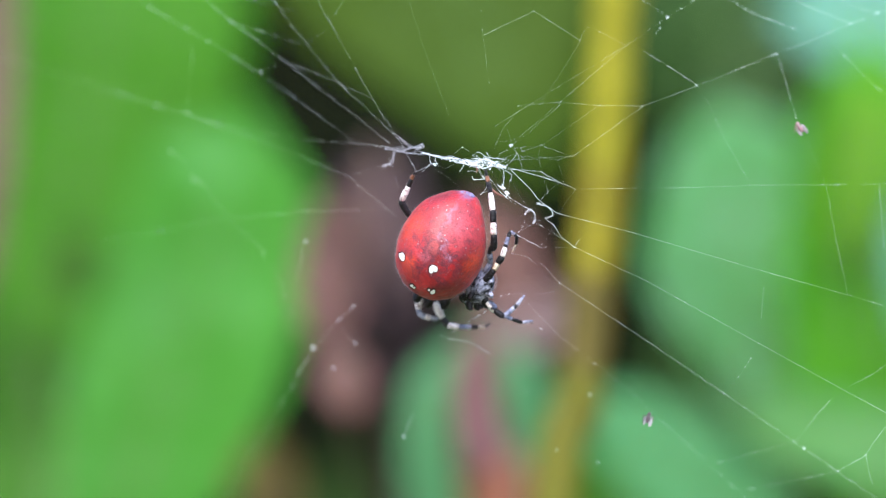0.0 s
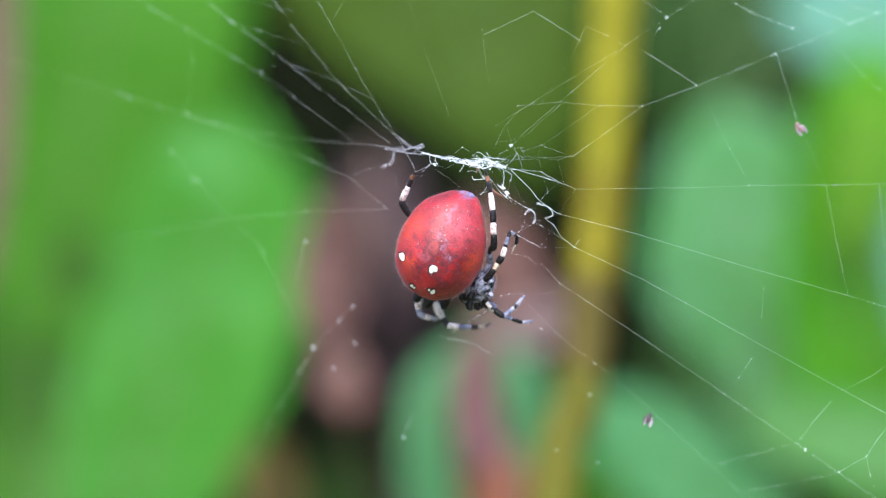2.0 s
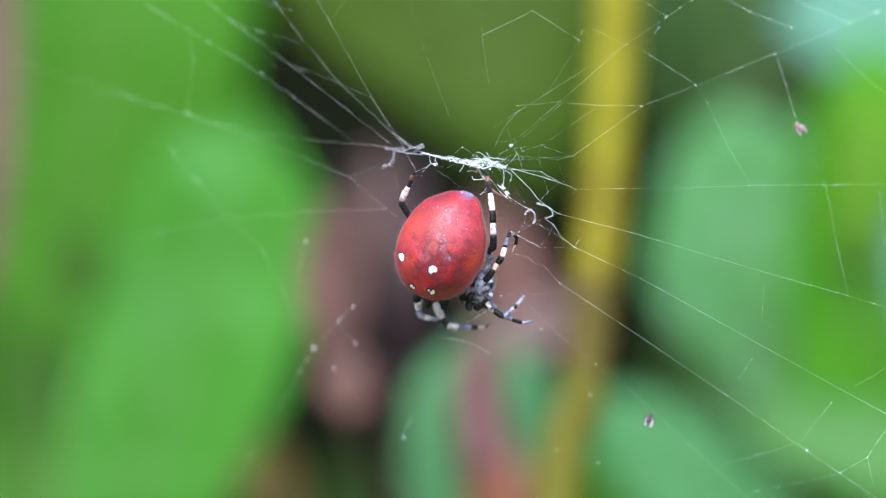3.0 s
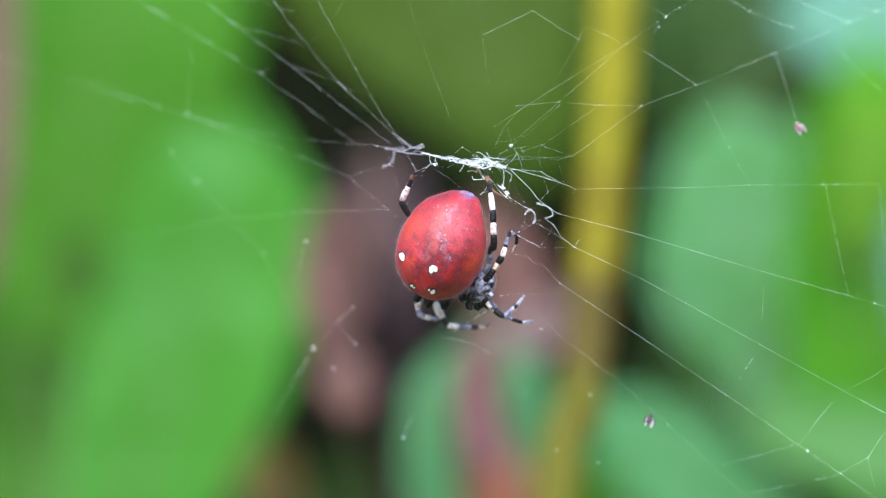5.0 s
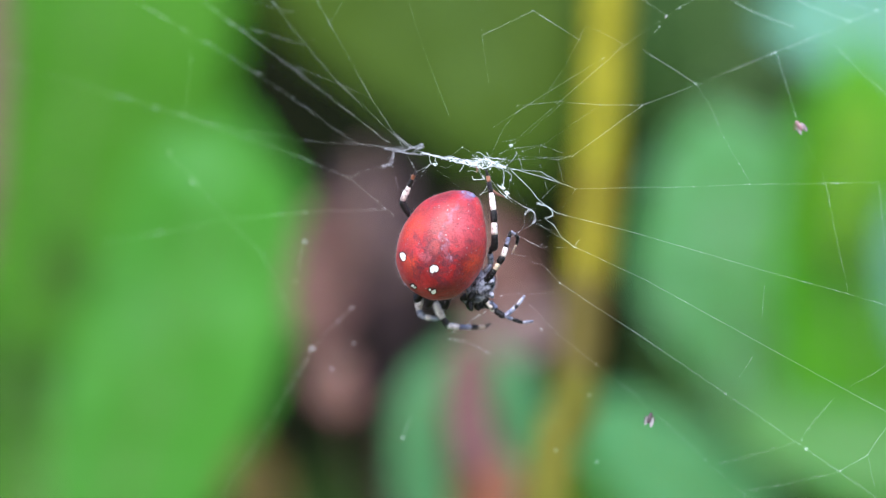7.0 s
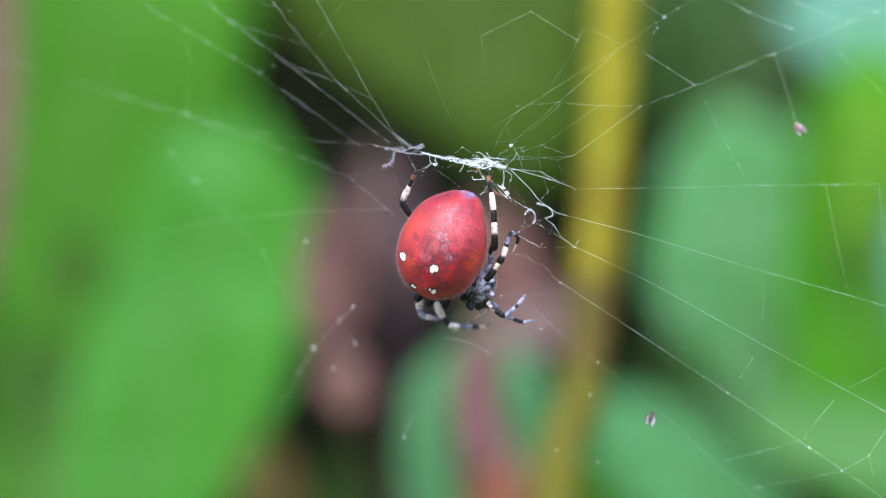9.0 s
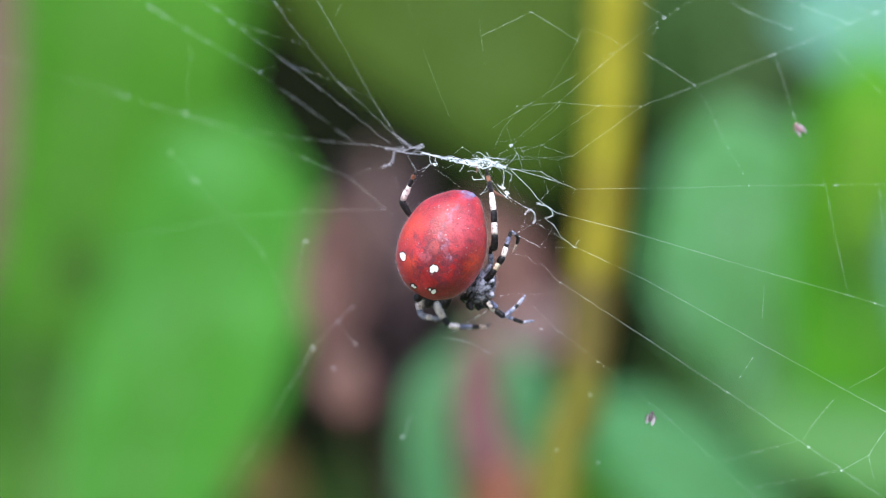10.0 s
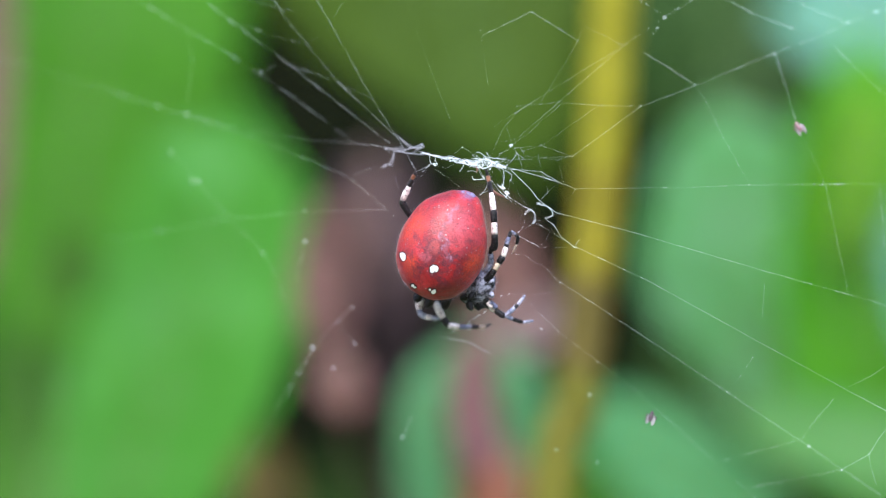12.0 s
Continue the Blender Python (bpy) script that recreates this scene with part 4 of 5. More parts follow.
    leg("dark leg tucked behind the front body",
        (DARK, (((0.00422, 0.0036, 0.59461), 0.46), ((0.0032, 0.0036, 0.59396), 0.50), ((0.00262, 0.0039, 0.59352), 0.40))),
        (BLUE, (((0.00262, 0.0039, 0.59352), 0.32), ((0.00408, 0.0042, 0.59278), 0.28))),
        (DARK, (((0.00408, 0.0042, 0.59278), 0.34), ((0.00525, 0.0045, 0.59248), 0.26))))
    return root


SPIDER = spider()

# ---- the web ----
HUB = Vector((0.0059, 0, 0.61087))


def strand(bm, r, *pts, beads=0, knots=(), seed=0, loose=0.000008):
    """A silk thread through pts; r: its thickness; beads: how many specks sit on it; knots: the larger drops, each its share of the way and radius in mm."""
    rnd = random.Random(seed + len(pts) * 31 + int(r * 1e4))
    pts = [Vector(p) - HUB for p in pts]
    fine = []
    for a, b in zip(pts, pts[1:]):
        n = max(2, int((b - a).length / 0.0004))
        for k in range(n):
            j = loose if k else 0
            fine.append(a.lerp(b, k / n) + Vector((rnd.gauss(0, j), rnd.gauss(0, j), rnd.gauss(0, j))))
    fine.append(pts[-1])
    tube(bm, fine, [r * 0.00025 * rnd.choice((0.4, 0.5, 0.7, 0.9, 1.1, 1.4, 2.2)) for _ in fine], 5)
    for _ in range(beads):
        k = rnd.randrange(len(fine) - 1)
        bead(bm, fine[k].lerp(fine[k + 1], rnd.random()), rnd.choice((0.00002, 0.000026, 0.000034, 0.000046)) * max(0.9, (r / 0.026) ** 0.5))
    spans = [(b - a).length for a, b in zip(pts, pts[1:])]
    for share, size in knots:
        far, k = share * sum(spans), 0
        while k < len(spans) - 1 and far > spans[k]:
            far -= spans[k]
            k += 1
        along = (pts[k + 1] - pts[k]).normalized()
        c = pts[k] + along * min(far, spans[k])
        for _ in range(3):
            bead(bm, c + along * rnd.gauss(0, size * 0.0003) + Vector((0, 0, rnd.gauss(0, size * 0.0002))), size * 0.00080 * rnd.uniform(0.7, 1.05))


def web():
    rnd_net = random.Random(31)
    root = thing("orb_web", HUB, "torn orb web of fine white silk with a dense tangled hub", "web")

    def one(name, parent, r, *pts, beads=0, knots=(), seed=0, material=None, loose=0.000008):
        bm = bmesh.new()
        if material is SILK_DENSE:
            # the inner net: slack silk with small lumps where threads join
            knots = [(rnd_net.random(), rnd_net.uniform(0.022, 0.04)) for _ in range(3)] + [(0.0, 0.045), (1.0, 0.045)]
            loose = max(loose, 0.00003)
            r *= 0.64 if r < 0.029 else 1.15
        strand(bm, r, *pts, beads=beads, knots=knots, seed=seed, loose=loose)
        return part(name, bm, material or SILK, parent)

    # the dense white band and tuft in the middle: long slack strands, curls and lumps
    bm = bmesh.new()
    rnd = random.Random(4)
    ends = [Vector(p) - HUB for p in ((-0.00281, 0.0008, 0.61232), (-0.0010, 0.0005, 0.61190), (0.00083, 0.0003, 0.61150), (0.00331, 0, 0.61106), (0.00589, -0.0004, 0.61085), (0.00797, -0.0003, 0.61035))]
    band = smooth_path(ends, 10)

    def girdle(k):
        """The half width of the band at its step k, widest in the tuft."""
        return 0.00010 + 0.00028 * math.exp(-(k - 23) ** 2 / 70) + 0.00078 * math.exp(-(k - 38) ** 2 / 40)

    for i in range(26):
        a = rnd.randrange(0, 12) if i < 8 else rnd.randrange(14, 34)
        b = min(50, a + rnd.randrange(14, 30))
        phase, beat, lane = rnd.uniform(0, 6), rnd.uniform(0.25, 0.7), rnd.uniform(-0.8, 0.8)
        pts = [band[k] + Vector((rnd.gauss(0, 0.15), lane + rnd.gauss(0, 0.1), lane * 0.5 + 0.6 * math.sin(phase + k * beat) + rnd.gauss(0, 0.12))) * girdle(k) for k in range(a, b + 1)]
        path = smooth_path(pts, 3)
        tube(bm, path, [(0.8 if i % 3 else 1.6) * rnd.choice((0.000010, 0.000014, 0.000020, 0.000028)) for _ in path], 6)
    for i in range(34):
        k = min(49, max(16, int(rnd.gauss(37, 6)))) if i % 5 else rnd.randrange(12, 40)
        c = band[k] + Vector((rnd.gauss(0, 0.5), rnd.gauss(0, 0.6), rnd.gauss(0, 0.62))) * girdle(k)
        size, turn, sweep = rnd.uniform(0.00014, 0.00060), rnd.uniform(0, 6.3), rnd.uniform(1.2, 3.4)
        flat, tilt = rnd.uniform(0.2, 0.8), rnd.uniform(-0.5, 0.5)
        pts = []
        for q in range(9):
            ang = turn + sweep * q / 8
            pts.append(c + Vector((math.cos(ang) * size * (1 + 0.08 * q), math.sin(ang) * size * 0.4, math.sin(ang + tilt) * size * flat)))
        tube(bm, pts, rnd.choice((0.00001, 0.000016, 0.000026, 0.000038)), 6)
    for i in range(46):
        k = min(50, max(12, int(rnd.gauss(36, 8))))
        c = band[k] + Vector((rnd.gauss(0, 0.4), rnd.gauss(0, 0.4), rnd.gauss(0, 0.55))) * girdle(k)
        bead(bm, c, rnd.uniform(0.00004, 0.00011), (rnd.uniform(0.8, 2.4), 0.7, rnd.uniform(0.5, 0.9)))
    # stray ends that stand out of the tuft
    for i in range(12):
        k = min(50, max(20, int(rnd.gauss(40, 6))))
        a = band[k]
        out = Vector((rnd.gauss(0.4, 0.8), rnd.gauss(0, 0.3), rnd.gauss(0, 0.7))) * 0.0008
        pts = [a, a + out * 0.5 + Vector((0, 0, rnd.gauss(0, 0.0001))), a + out]
        tube(bm, smooth_path(pts, 4), rnd.choice((0.000006, 0.000009, 0.000013)), 5)
    # loops and slack ends that hang below the tuft, and the small loop on the band
    for pts in (((0.00403, 0.0, 0.61072), (0.00461, 0.0, 0.60979), (0.00533, 0.0, 0.60885)),
                ((0.00425, 0.0, 0.61087), (0.00518, 0.0, 0.60928), (0.00533, 0.0, 0.60885)),
                ((0.00533, 0.0, 0.60885), (0.00461, 0.0, 0.60892), (0.00381, 0.0, 0.60885)),
                ((0.00374, 0.0, 0.60921), (0.00389, 0.0, 0.60878), (0.00425, 0.0, 0.60878)),
                ((0.0059, 0.0, 0.60856), (0.00533, 0.0, 0.60756), (0.00475, 0.0, 0.60684)),
                ((0.00245, 0.0, 0.6113), (0.00259, 0.0, 0.61058), (0.00223, 0.0, 0.60986)),
                ((-0.00173, 0.0, 0.61202), (-0.00158, 0.0, 0.61101), (-0.00115, 0.0, 0.61072), (-0.00065, 0.0, 0.61087)),
                ((-0.00086, 0.0, 0.61188), (-0.00094, 0.0, 0.6113), (-0.00065, 0.0, 0.6108)),
                ((-0.00065, 0.0, 0.6108), (-0.00137, 0.0, 0.61094), (-0.00194, 0.0, 0.61044), (-0.00259, 0.0, 0.60986)),
                ((0.00374, 0.0, 0.61188), (0.00446, 0.0, 0.61231), (0.00533, 0.0, 0.61188), (0.00561, 0.0, 0.6113)),
                ((0.00533, 0.0, 0.61188), (0.00633, 0.0, 0.61159), (0.00734, 0.0, 0.61144), (0.00792, 0.0, 0.6113)),
                ((0.00561, 0.0, 0.61231), (0.0059, 0.0, 0.61159), (0.00619, 0.0, 0.61087)),
                ((0.00763, 0.0, 0.61015), (0.00784, 0.0, 0.60907), (0.00763, 0.0, 0.60799)),
                ((0.00792, 0.0, 0.61), (0.00871, 0.0, 0.60943), (0.00856, 0.0, 0.60871))):
        path = smooth_path([Vector(p) - HUB + Vector((rnd.gauss(0, 0.00004), 0, rnd.gauss(0, 0.00004))) for p in pts], 6)
        tube(bm, path, [rnd.choice((0.00001, 0.000016, 0.000024, 0.00003)) for _ in path], 5)
        for p in (path[0], path[-1], path[len(path) // 2]):
            bead(bm, p, rnd.uniform(0.00003, 0.00006), (1.5, 0.8, 0.9))
    part("hub", bm, SILK_DENSE, root, "dense bright white tangle of silk", "stuff")
    # the greyish clump at the hub's end
    bm = bmesh.new()
    arms = (((-0.00733, 0.006, 0.61312), (-0.00615, 0.0055, 0.61281), (-0.00468, 0.005, 0.61301), (-0.00277, 0.004, 0.61341)), ((-0.0057, 0.005, 0.61469), (-0.00512, 0.005, 0.61396), (-0.00439, 0.005, 0.61338), (-0.00335, 0.004, 0.61304)),
            ((-0.00631, 0.006, 0.61283), (-0.00645, 0.006, 0.6118), (-0.00689, 0.006, 0.611), (-0.00785, 0.006, 0.61063)), ((-0.00612, 0.004, 0.61261), (-0.0045, 0.003, 0.61242), (-0.00282, 0.002, 0.61231), (-0.00173, 0.001, 0.61213)), ((-0.0035, 0.004, 0.61261), (-0.00291, 0.004, 0.61319), (-0.00262, 0.004, 0.61355)))
    for arm in arms:
        for k in range(4):
            pts = [Vector(p) - HUB + Vector((rnd.gauss(0, 0.00022), rnd.gauss(0, 0.0003), rnd.gauss(0, 0.00016))) for p in arm]
            path = smooth_path(pts, 4)
            tube(bm, path, [rnd.uniform(0.000008, 0.00003) for _ in path], 5)
    for c in ((-0.0027, 0.004, 0.61348), (-0.00306, 0.004, 0.61319), (-0.00741, 0.006, 0.61305), (-0.00763, 0.006, 0.61078), (-0.00689, 0.006, 0.61092)):
        bead(bm, Vector(c) - HUB, 0.00013, (1.4, 1, 0.8))
    part("silk_clump", bm, SILK_GREY, root, "greyish clump of silk", "stuff")

    def ribbon(count, r, *pts, seed=0):
        """Several slack strands that lie together and curl as one."""
        spread, bm = random.Random(seed), bmesh.new()
        for i in range(count):
            shifted = [Vector(p) + Vector((spread.gauss(0, 0.00007), spread.gauss(0, 0.00008), spread.gauss(0, 0.00007))) for p in pts]
            strand(bm, r * spread.uniform(0.6, 1.4), *smooth_path(shifted, 5), beads=3, knots=((spread.random(), 0.05), (spread.random(), 0.04)), seed=seed + i, loose=0.00002)
        part("silk_ribbon", bm, SILK_DENSE, root, "curled ribbon of slack silk")

    # inner net round the hub
    T = "silk_thread"
    one(T, root, 0.095, (0.00784, 0, 0.61044), (0.01022, 0, 0.60986), (0.01231, 0, 0.60928), (0.01483, 0, 0.60849), (0.01689, -0.0005, 0.60762), seed=1, material=SILK_DENSE)
    one(T, root, 0.018, (0.00605, 0, 0.61188), (0.00691, 0, 0.61375), (0.00799, 0, 0.61576), (0.00969, -0.001, 0.61758), seed=2, material=SILK_DENSE)
    one(T, root, 0.015, (0.00691, 0, 0.61166), (0.00871, 0, 0.61317), (0.01085, -0.0005, 0.61473), (0.01478, -0.001, 0.61822), seed=3, material=SILK_DENSE)
    one(T, root, 0.018, (0.00763, 0, 0.61152), (0.01013, -0.0005, 0.61243), (0.01277, -0.001, 0.61327), (0.01616, -0.002, 0.61566), (0.01976, -0.004, 0.61812), seed=4, material=SILK_DENSE)
    one(T, root, 0.022, (0.00799, 0, 0.61101), (0.01051, 0, 0.6118), (0.01375, 0, 0.61166), (0.0165, -0.001, 0.61177), seed=5, material=SILK_DENSE)
    one(T, root, 0.022, (0.0072, 0, 0.61216), (0.00921, 0, 0.61288), (0.01244, -0.0004, 0.61323), (0.0165, -0.001, 0.61177), seed=6, material=SILK_DENSE)
    one(T, root, 0.018, (0.00835, 0, 0.6113), (0.01252, 0, 0.61152), (0.01459, -0.0005, 0.61135), (0.0165, -0.001, 0.61177), seed=7, material=SILK_DENSE)
    one(T, root, 0.016, (0.01459, -0.0005, 0.61135), (0.01511, 0, 0.60957), (0.01533, 0, 0.60856), seed=8, material=SILK_DENSE)
    one(T, root, 0.020, (0.01244, -0.0004, 0.61323), (0.01209, 0, 0.61188), (0.01238, 0, 0.61072), (0.01281, 0, 0.60907), (0.01331, 0, 0.60727), (0.01267, 0, 0.60655), seed=9, material=SILK_DENSE)
    one(T, root, 0.020, (0.00907, 0, 0.61288), (0.00964, 0, 0.6118), (0.01, 0, 0.61072), seed=10, material=SILK_DENSE)
    one(T, root, 0.018, (0.01331, 0, 0.60727), (0.01468, 0, 0.60835), seed=11, material=SILK_DENSE)
    one(T, root, 0.040, (0.00856, 0, 0.61015), (0.01072, 0, 0.61), (0.01231, 0, 0.60993), (0.01447, 0, 0.60871), seed=12, material=SILK_DENSE)
    one(T, root, 0.075, (0.00871, 0, 0.61), (0.01085, -0.0004, 0.60791), (0.01228, -0.0006, 0.60618), (0.01322, -0.0006, 0.60539), (0.01458, -0.0007, 0.60452), seed=13, material=SILK_DENSE)
    one(T, root, 0.065, (0.00691, 0, 0.60828), (0.00849, 0, 0.60655), (0.01015, 0, 0.60547), (0.01123, 0, 0.60497), seed=14, material=SILK_DENSE)
    one(T, root, 0.020, (0.00835, 0, 0.61015), (0.00871, 0, 0.60871), (0.01015, 0, 0.60619), (0.01108, 0, 0.60497), seed=15, material=SILK_DENSE)
    ribbon(5, 0.050, (0.01044, 0, 0.60446), (0.011, -0.0003, 0.60503), (0.01157, -0.0004, 0.6046), (0.01172, -0.0004, 0.60374), (0.01151, -0.0002, 0.60324), seed=16)
    ribbon(4, 0.050, (0.012, -0.0005, 0.60582), (0.01285, -0.0007, 0.60567), (0.01371, -0.0008, 0.6051), (0.01386, -0.0007, 0.60431), (0.01308, -0.0004, 0.60395), seed=17)
    one(T, root, 0.024, (0.01151, -0.0002, 0.60324), (0.01016, 0.0005, 0.60238), (0.00897, 0.0015, 0.60195), seed=18, material=SILK_DENSE)
    one(T, root, 0.020, (0.01172, -0.0004, 0.60352), (0.01308, -0.0004, 0.60381), (0.0148, -0.0006, 0.60453), seed=19, material=SILK_DENSE)
    one(T, root, 0.020, (0.01051, 0, 0.60439), (0.01037, 0.0002, 0.6031), (0.00967, 0.001, 0.60209), seed=20, material=SILK_DENSE)
    one(T, root, 0.075, (0.01308, -0.0004, 0.60381), (0.01408, -0.0005, 0.60309), (0.01502, -0.0005, 0.60151), (0.01681, -0.0006, 0.60014), seed=21, material=SILK_DENSE)
    one(T, root, 0.022, (0.01194, -0.0002, 0.60324), (0.01374, -0.0002, 0.6023), (0.01509, -0.0004, 0.60122), seed=22, material=SILK_DENSE)
    one(T, root, 0.040, (0.01681, -0.0006, 0.60014), (0.01694, -0.0008, 0.60079), (0.01723, -0.0008, 0.60108), seed=23, material=SILK_DENSE)
    one(T, root, 0.030, (0.00926, 0.0018, 0.60195), (0.01076, 0.001, 0.60108), (0.01233, 0.0005, 0.60022), seed=24, material=SILK_DENSE)
    one(T, root, 0.014, (0.01233, 0.0005, 0.60022), (0.01681, -0.0006, 0.60022), seed=25, material=SILK_DENSE)
    one(T, root, 0.024, (0.00876, 0.002, 0.59942), (0.01092, 0.0015, 0.59899), (0.01162, 0.001, 0.5982), (0.01285, 0.001, 0.59812), (0.0132, 0.0006, 0.59748), (0.01484, 0.0002, 0.59568), seed=26, material=SILK_DENSE)
    one(T, root, 0.016, (0.00741, 0.003, 0.59397), (0.00878, 0.0025, 0.59427), (0.01166, 0.002, 0.59421), (0.01417, 0.0015, 0.5945), seed=27, material=SILK_DENSE)
    one(T, root, 0.060, (0.00556, 0.005, 0.59196), (0.00447, 0.006, 0.59127), (0.00324, 0.007, 0.59037), (0.00118, 0.008, 0.58916), seed=28, material=SILK_DENSE)
    one(T, root, 0.034, (-0.0003, 0.009, 0.5886), (0.0034, 0.009, 0.58779), (0.00622, 0.009, 0.58639), seed=29, material=SILK_DENSE)
    one(T, root, 0.024, (-0.00282, 0.001, 0.61227), (-0.00101, 0.0005, 0.61139), (-0.00115, 0.0005, 0.61081), (-0.00281, 0.0008, 0.61017), (-0.00339, 0.0006, 0.60988), seed=30, material=SILK_DENSE)
    one(T, root, 0.028, (-0.00339, 0.0006, 0.60988), (-0.00209, 0.0006, 0.61046), (-0.00115, 0.0005, 0.61081), (0.00029, 0.0004, 0.6103), (0.0013, 0.0003, 0.61081), seed=31, material=SILK_DENSE)
    one(T, root, 0.020, (-0.00353, 0.0006, 0.60981), (-0.00296, 0.0006, 0.6093), (-0.00231, 0.0006, 0.60945), (-0.00187, 0.0005, 0.6106), seed=32, material=SILK_DENSE)
    one(T, root, 0.020, (0.00079, 0.0003, 0.6116), (0.00245, 0, 0.61303), (0.00367, 0, 0.61216), (0.00475, 0, 0.61123), seed=33, material=SILK_DENSE)
    one(T, root, 0.016, (0.00389, 0, 0.61087), (0.00533, 0, 0.60928), (0.00475, 0, 0.60885), seed=34, material=SILK_DENSE)
    one(T, root, 0.030, (0.00374, 0, 0.609), (0.00461, 0, 0.60885), (0.00533, 0, 0.60914), seed=35, material=SILK_DENSE)
    one(T, root, 0.024, (0.00475, 0, 0.60698), (0.00533, 0, 0.60727), (0.00589, -0.0004, 0.60755), seed=36, material=SILK_DENSE)
    one(T, root, 0.030, (0.0072, 0, 0.61015), (0.00777, 0, 0.60885), (0.00763, 0, 0.60784), seed=37, material=SILK_DENSE)
    one(T, root, 0.026, (0.00828, 0, 0.61008), (0.00849, 0, 0.60885), (0.00835, 0, 0.60727), seed=38, material=SILK_DENSE)
    one(T, root, 0.012, (-0.00101, 0.001, 0.61018), (0.00043, 0.001, 0.60931), (0.00202, 0.001, 0.60801), seed=39, material=SILK_DENSE)
    one(T, root, 0.014, (0.01681, -0.0005, 0.60755), (0.01581, -0.0005, 0.60611), (0.0148, -0.0006, 0.60467), seed=40, material=SILK_DENSE)
    one(T, root, 0.012, (0.01123, 0, 0.60504), (0.01223, 0, 0.60597), (0.01331, 0, 0.60713), seed=41, material=SILK_DENSE)
    one(T, root, 0.014, (0.00691, 0, 0.61375), (0.00784, 0, 0.61367), (0.00907, 0, 0.61396), seed=42, material=SILK_DENSE)
    one(T, root, 0.014, (0.00921, 0, 0.61281), (0.00936, 0, 0.61216), (0.01022, 0, 0.61159), seed=43, material=SILK_DENSE)
    one(T, root, 0.060, (0.00605, 0, 0.60885), (0.00691, 0, 0.6077), (0.00806, 0, 0.60655), (0.00921, 0, 0.60569), seed=44, material=SILK_DENSE, loose=0.00004)
    # finer links between them
    rnd = random.Random(12)
    joints = [Vector(p) for p in ((0.00784, 0, 0.61044), (0.01022, 0, 0.60986), (0.01231, 0, 0.60928), (0.01483, 0, 0.60849), (0.00799, 0, 0.61576), (0.01087, 0, 0.61475), (0.01051, 0, 0.6118), (0.01375, 0, 0.61166), (0.01245, 0, 0.61324), (0.01087, 0, 0.60792), (0.01231, 0, 0.60619))]
    joints += [Vector(p) for p in ((0.00849, 0, 0.60655), (0.01015, 0, 0.60547), (0.00691, 0, 0.60828), (0.00871, 0, 0.61317), (0.00691, 0, 0.61375), (0.01411, 0, 0.60309), (0.01511, 0, 0.60151), (0.01231, 0, 0.60022), (0.01016, 0.0005, 0.60238), (0.01461, 0, 0.60453), (0.00921, 0, 0.61288))]
    made = 0
    while made < 7:
        a, b = rnd.sample(joints, 2)
        if 0.0012 < (a - b).length < 0.0045:
            sag = (a + b) / 2 + Vector((rnd.gauss(0, 0.0003), rnd.gauss(0, 0.0005), rnd.gauss(-0.0002, 0.0003)))
            one(T, root, rnd.choice((0.009, 0.012, 0.016)), a, sag, b, beads=rnd.randrange(4), seed=200 + made)
            made += 1
    # scraps caught beside the hub
    bm = bmesh.new()
    for c, s in (((0.00763, 0, 0.60784), 0.0004), ((0.00813, 0, 0.60705), 0.00035), ((0.00871, 0, 0.61324), 0.00024), ((0.00245, 0, 0.61295), 0.00012), ((-0.00101, 0.0005, 0.61081), 0.00022)):
        for k in range(6):
            pts = [Vector(c) - HUB + Vector((rnd.gauss(0, 0.55), rnd.gauss(0, 0.4), rnd.gauss(0, 0.55))) * s for _ in range(3)]
            tube(bm, smooth_path(pts, 4), s * rnd.uniform(0.08, 0.2), 5)
    part("silk_scrap", bm, SILK_DENSE, root, "bright white scraps of silk", "stuff")
    bm = bmesh.new()
    tube(bm, [Vector(p) - HUB for p in ((0.0059, -0.0002, 0.60784), (0.0069, -0.0002, 0.60698), (0.00784, 0, 0.60662))], [0.00008, 0.00020, 0.0001], 8)
    tube(bm, [Vector(p) - HUB for p in ((0.00417, -0.0003, 0.61057), (0.00439, -0.0003, 0.61014), (0.00424, -0.0003, 0.60971))], [0.00006, 0.00013, 0.00006], 8)
    part("caught_scrap", bm, SCRAP, root, "reddish brown scrap stuck in the silk")

    # loose threads behind, on the far side of the hub
    R = "radial_thread"
    drift = one(R, root, 0.020, (-0.06406, 0.03875, 0.62776), (-0.05727, 0.03513, 0.62548), (-0.05016, 0.0312, 0.62338), (-0.04413, 0.02789, 0.62128), (-0.03491, 0.02263, 0.61834), (-0.02588, 0.01745, 0.61503), (-0.01874, 0.01327, 0.61229), (-0.0123, 0.00954, 0.60941), (-0.00595, 0.00648, 0.60411), beads=30, knots=((0.322, 0.114), (0.342, 0.143), (0.416, 0.122), (0.535, 0.108), (0.559, 0.128), (0.637, 0.100),), seed=54)
    one(R, drift, 0.020, (-0.04173, 0.02295, 0.63417), (-0.03781, 0.02101, 0.63168), (-0.03161, 0.01785, 0.62789), (-0.02772, 0.01583, 0.62553), (-0.0197, 0.01176, 0.62007), (-0.0115, 0.00768, 0.61386), (-0.00686, 0.00453, 0.61306), beads=16, knots=((0.053, 0.122), (0.068, 0.108), (0.114, 0.135), (0.2, 0.100), (0.288, 0.135), (0.394, 0.122), (0.629, 0.092),), seed=50)
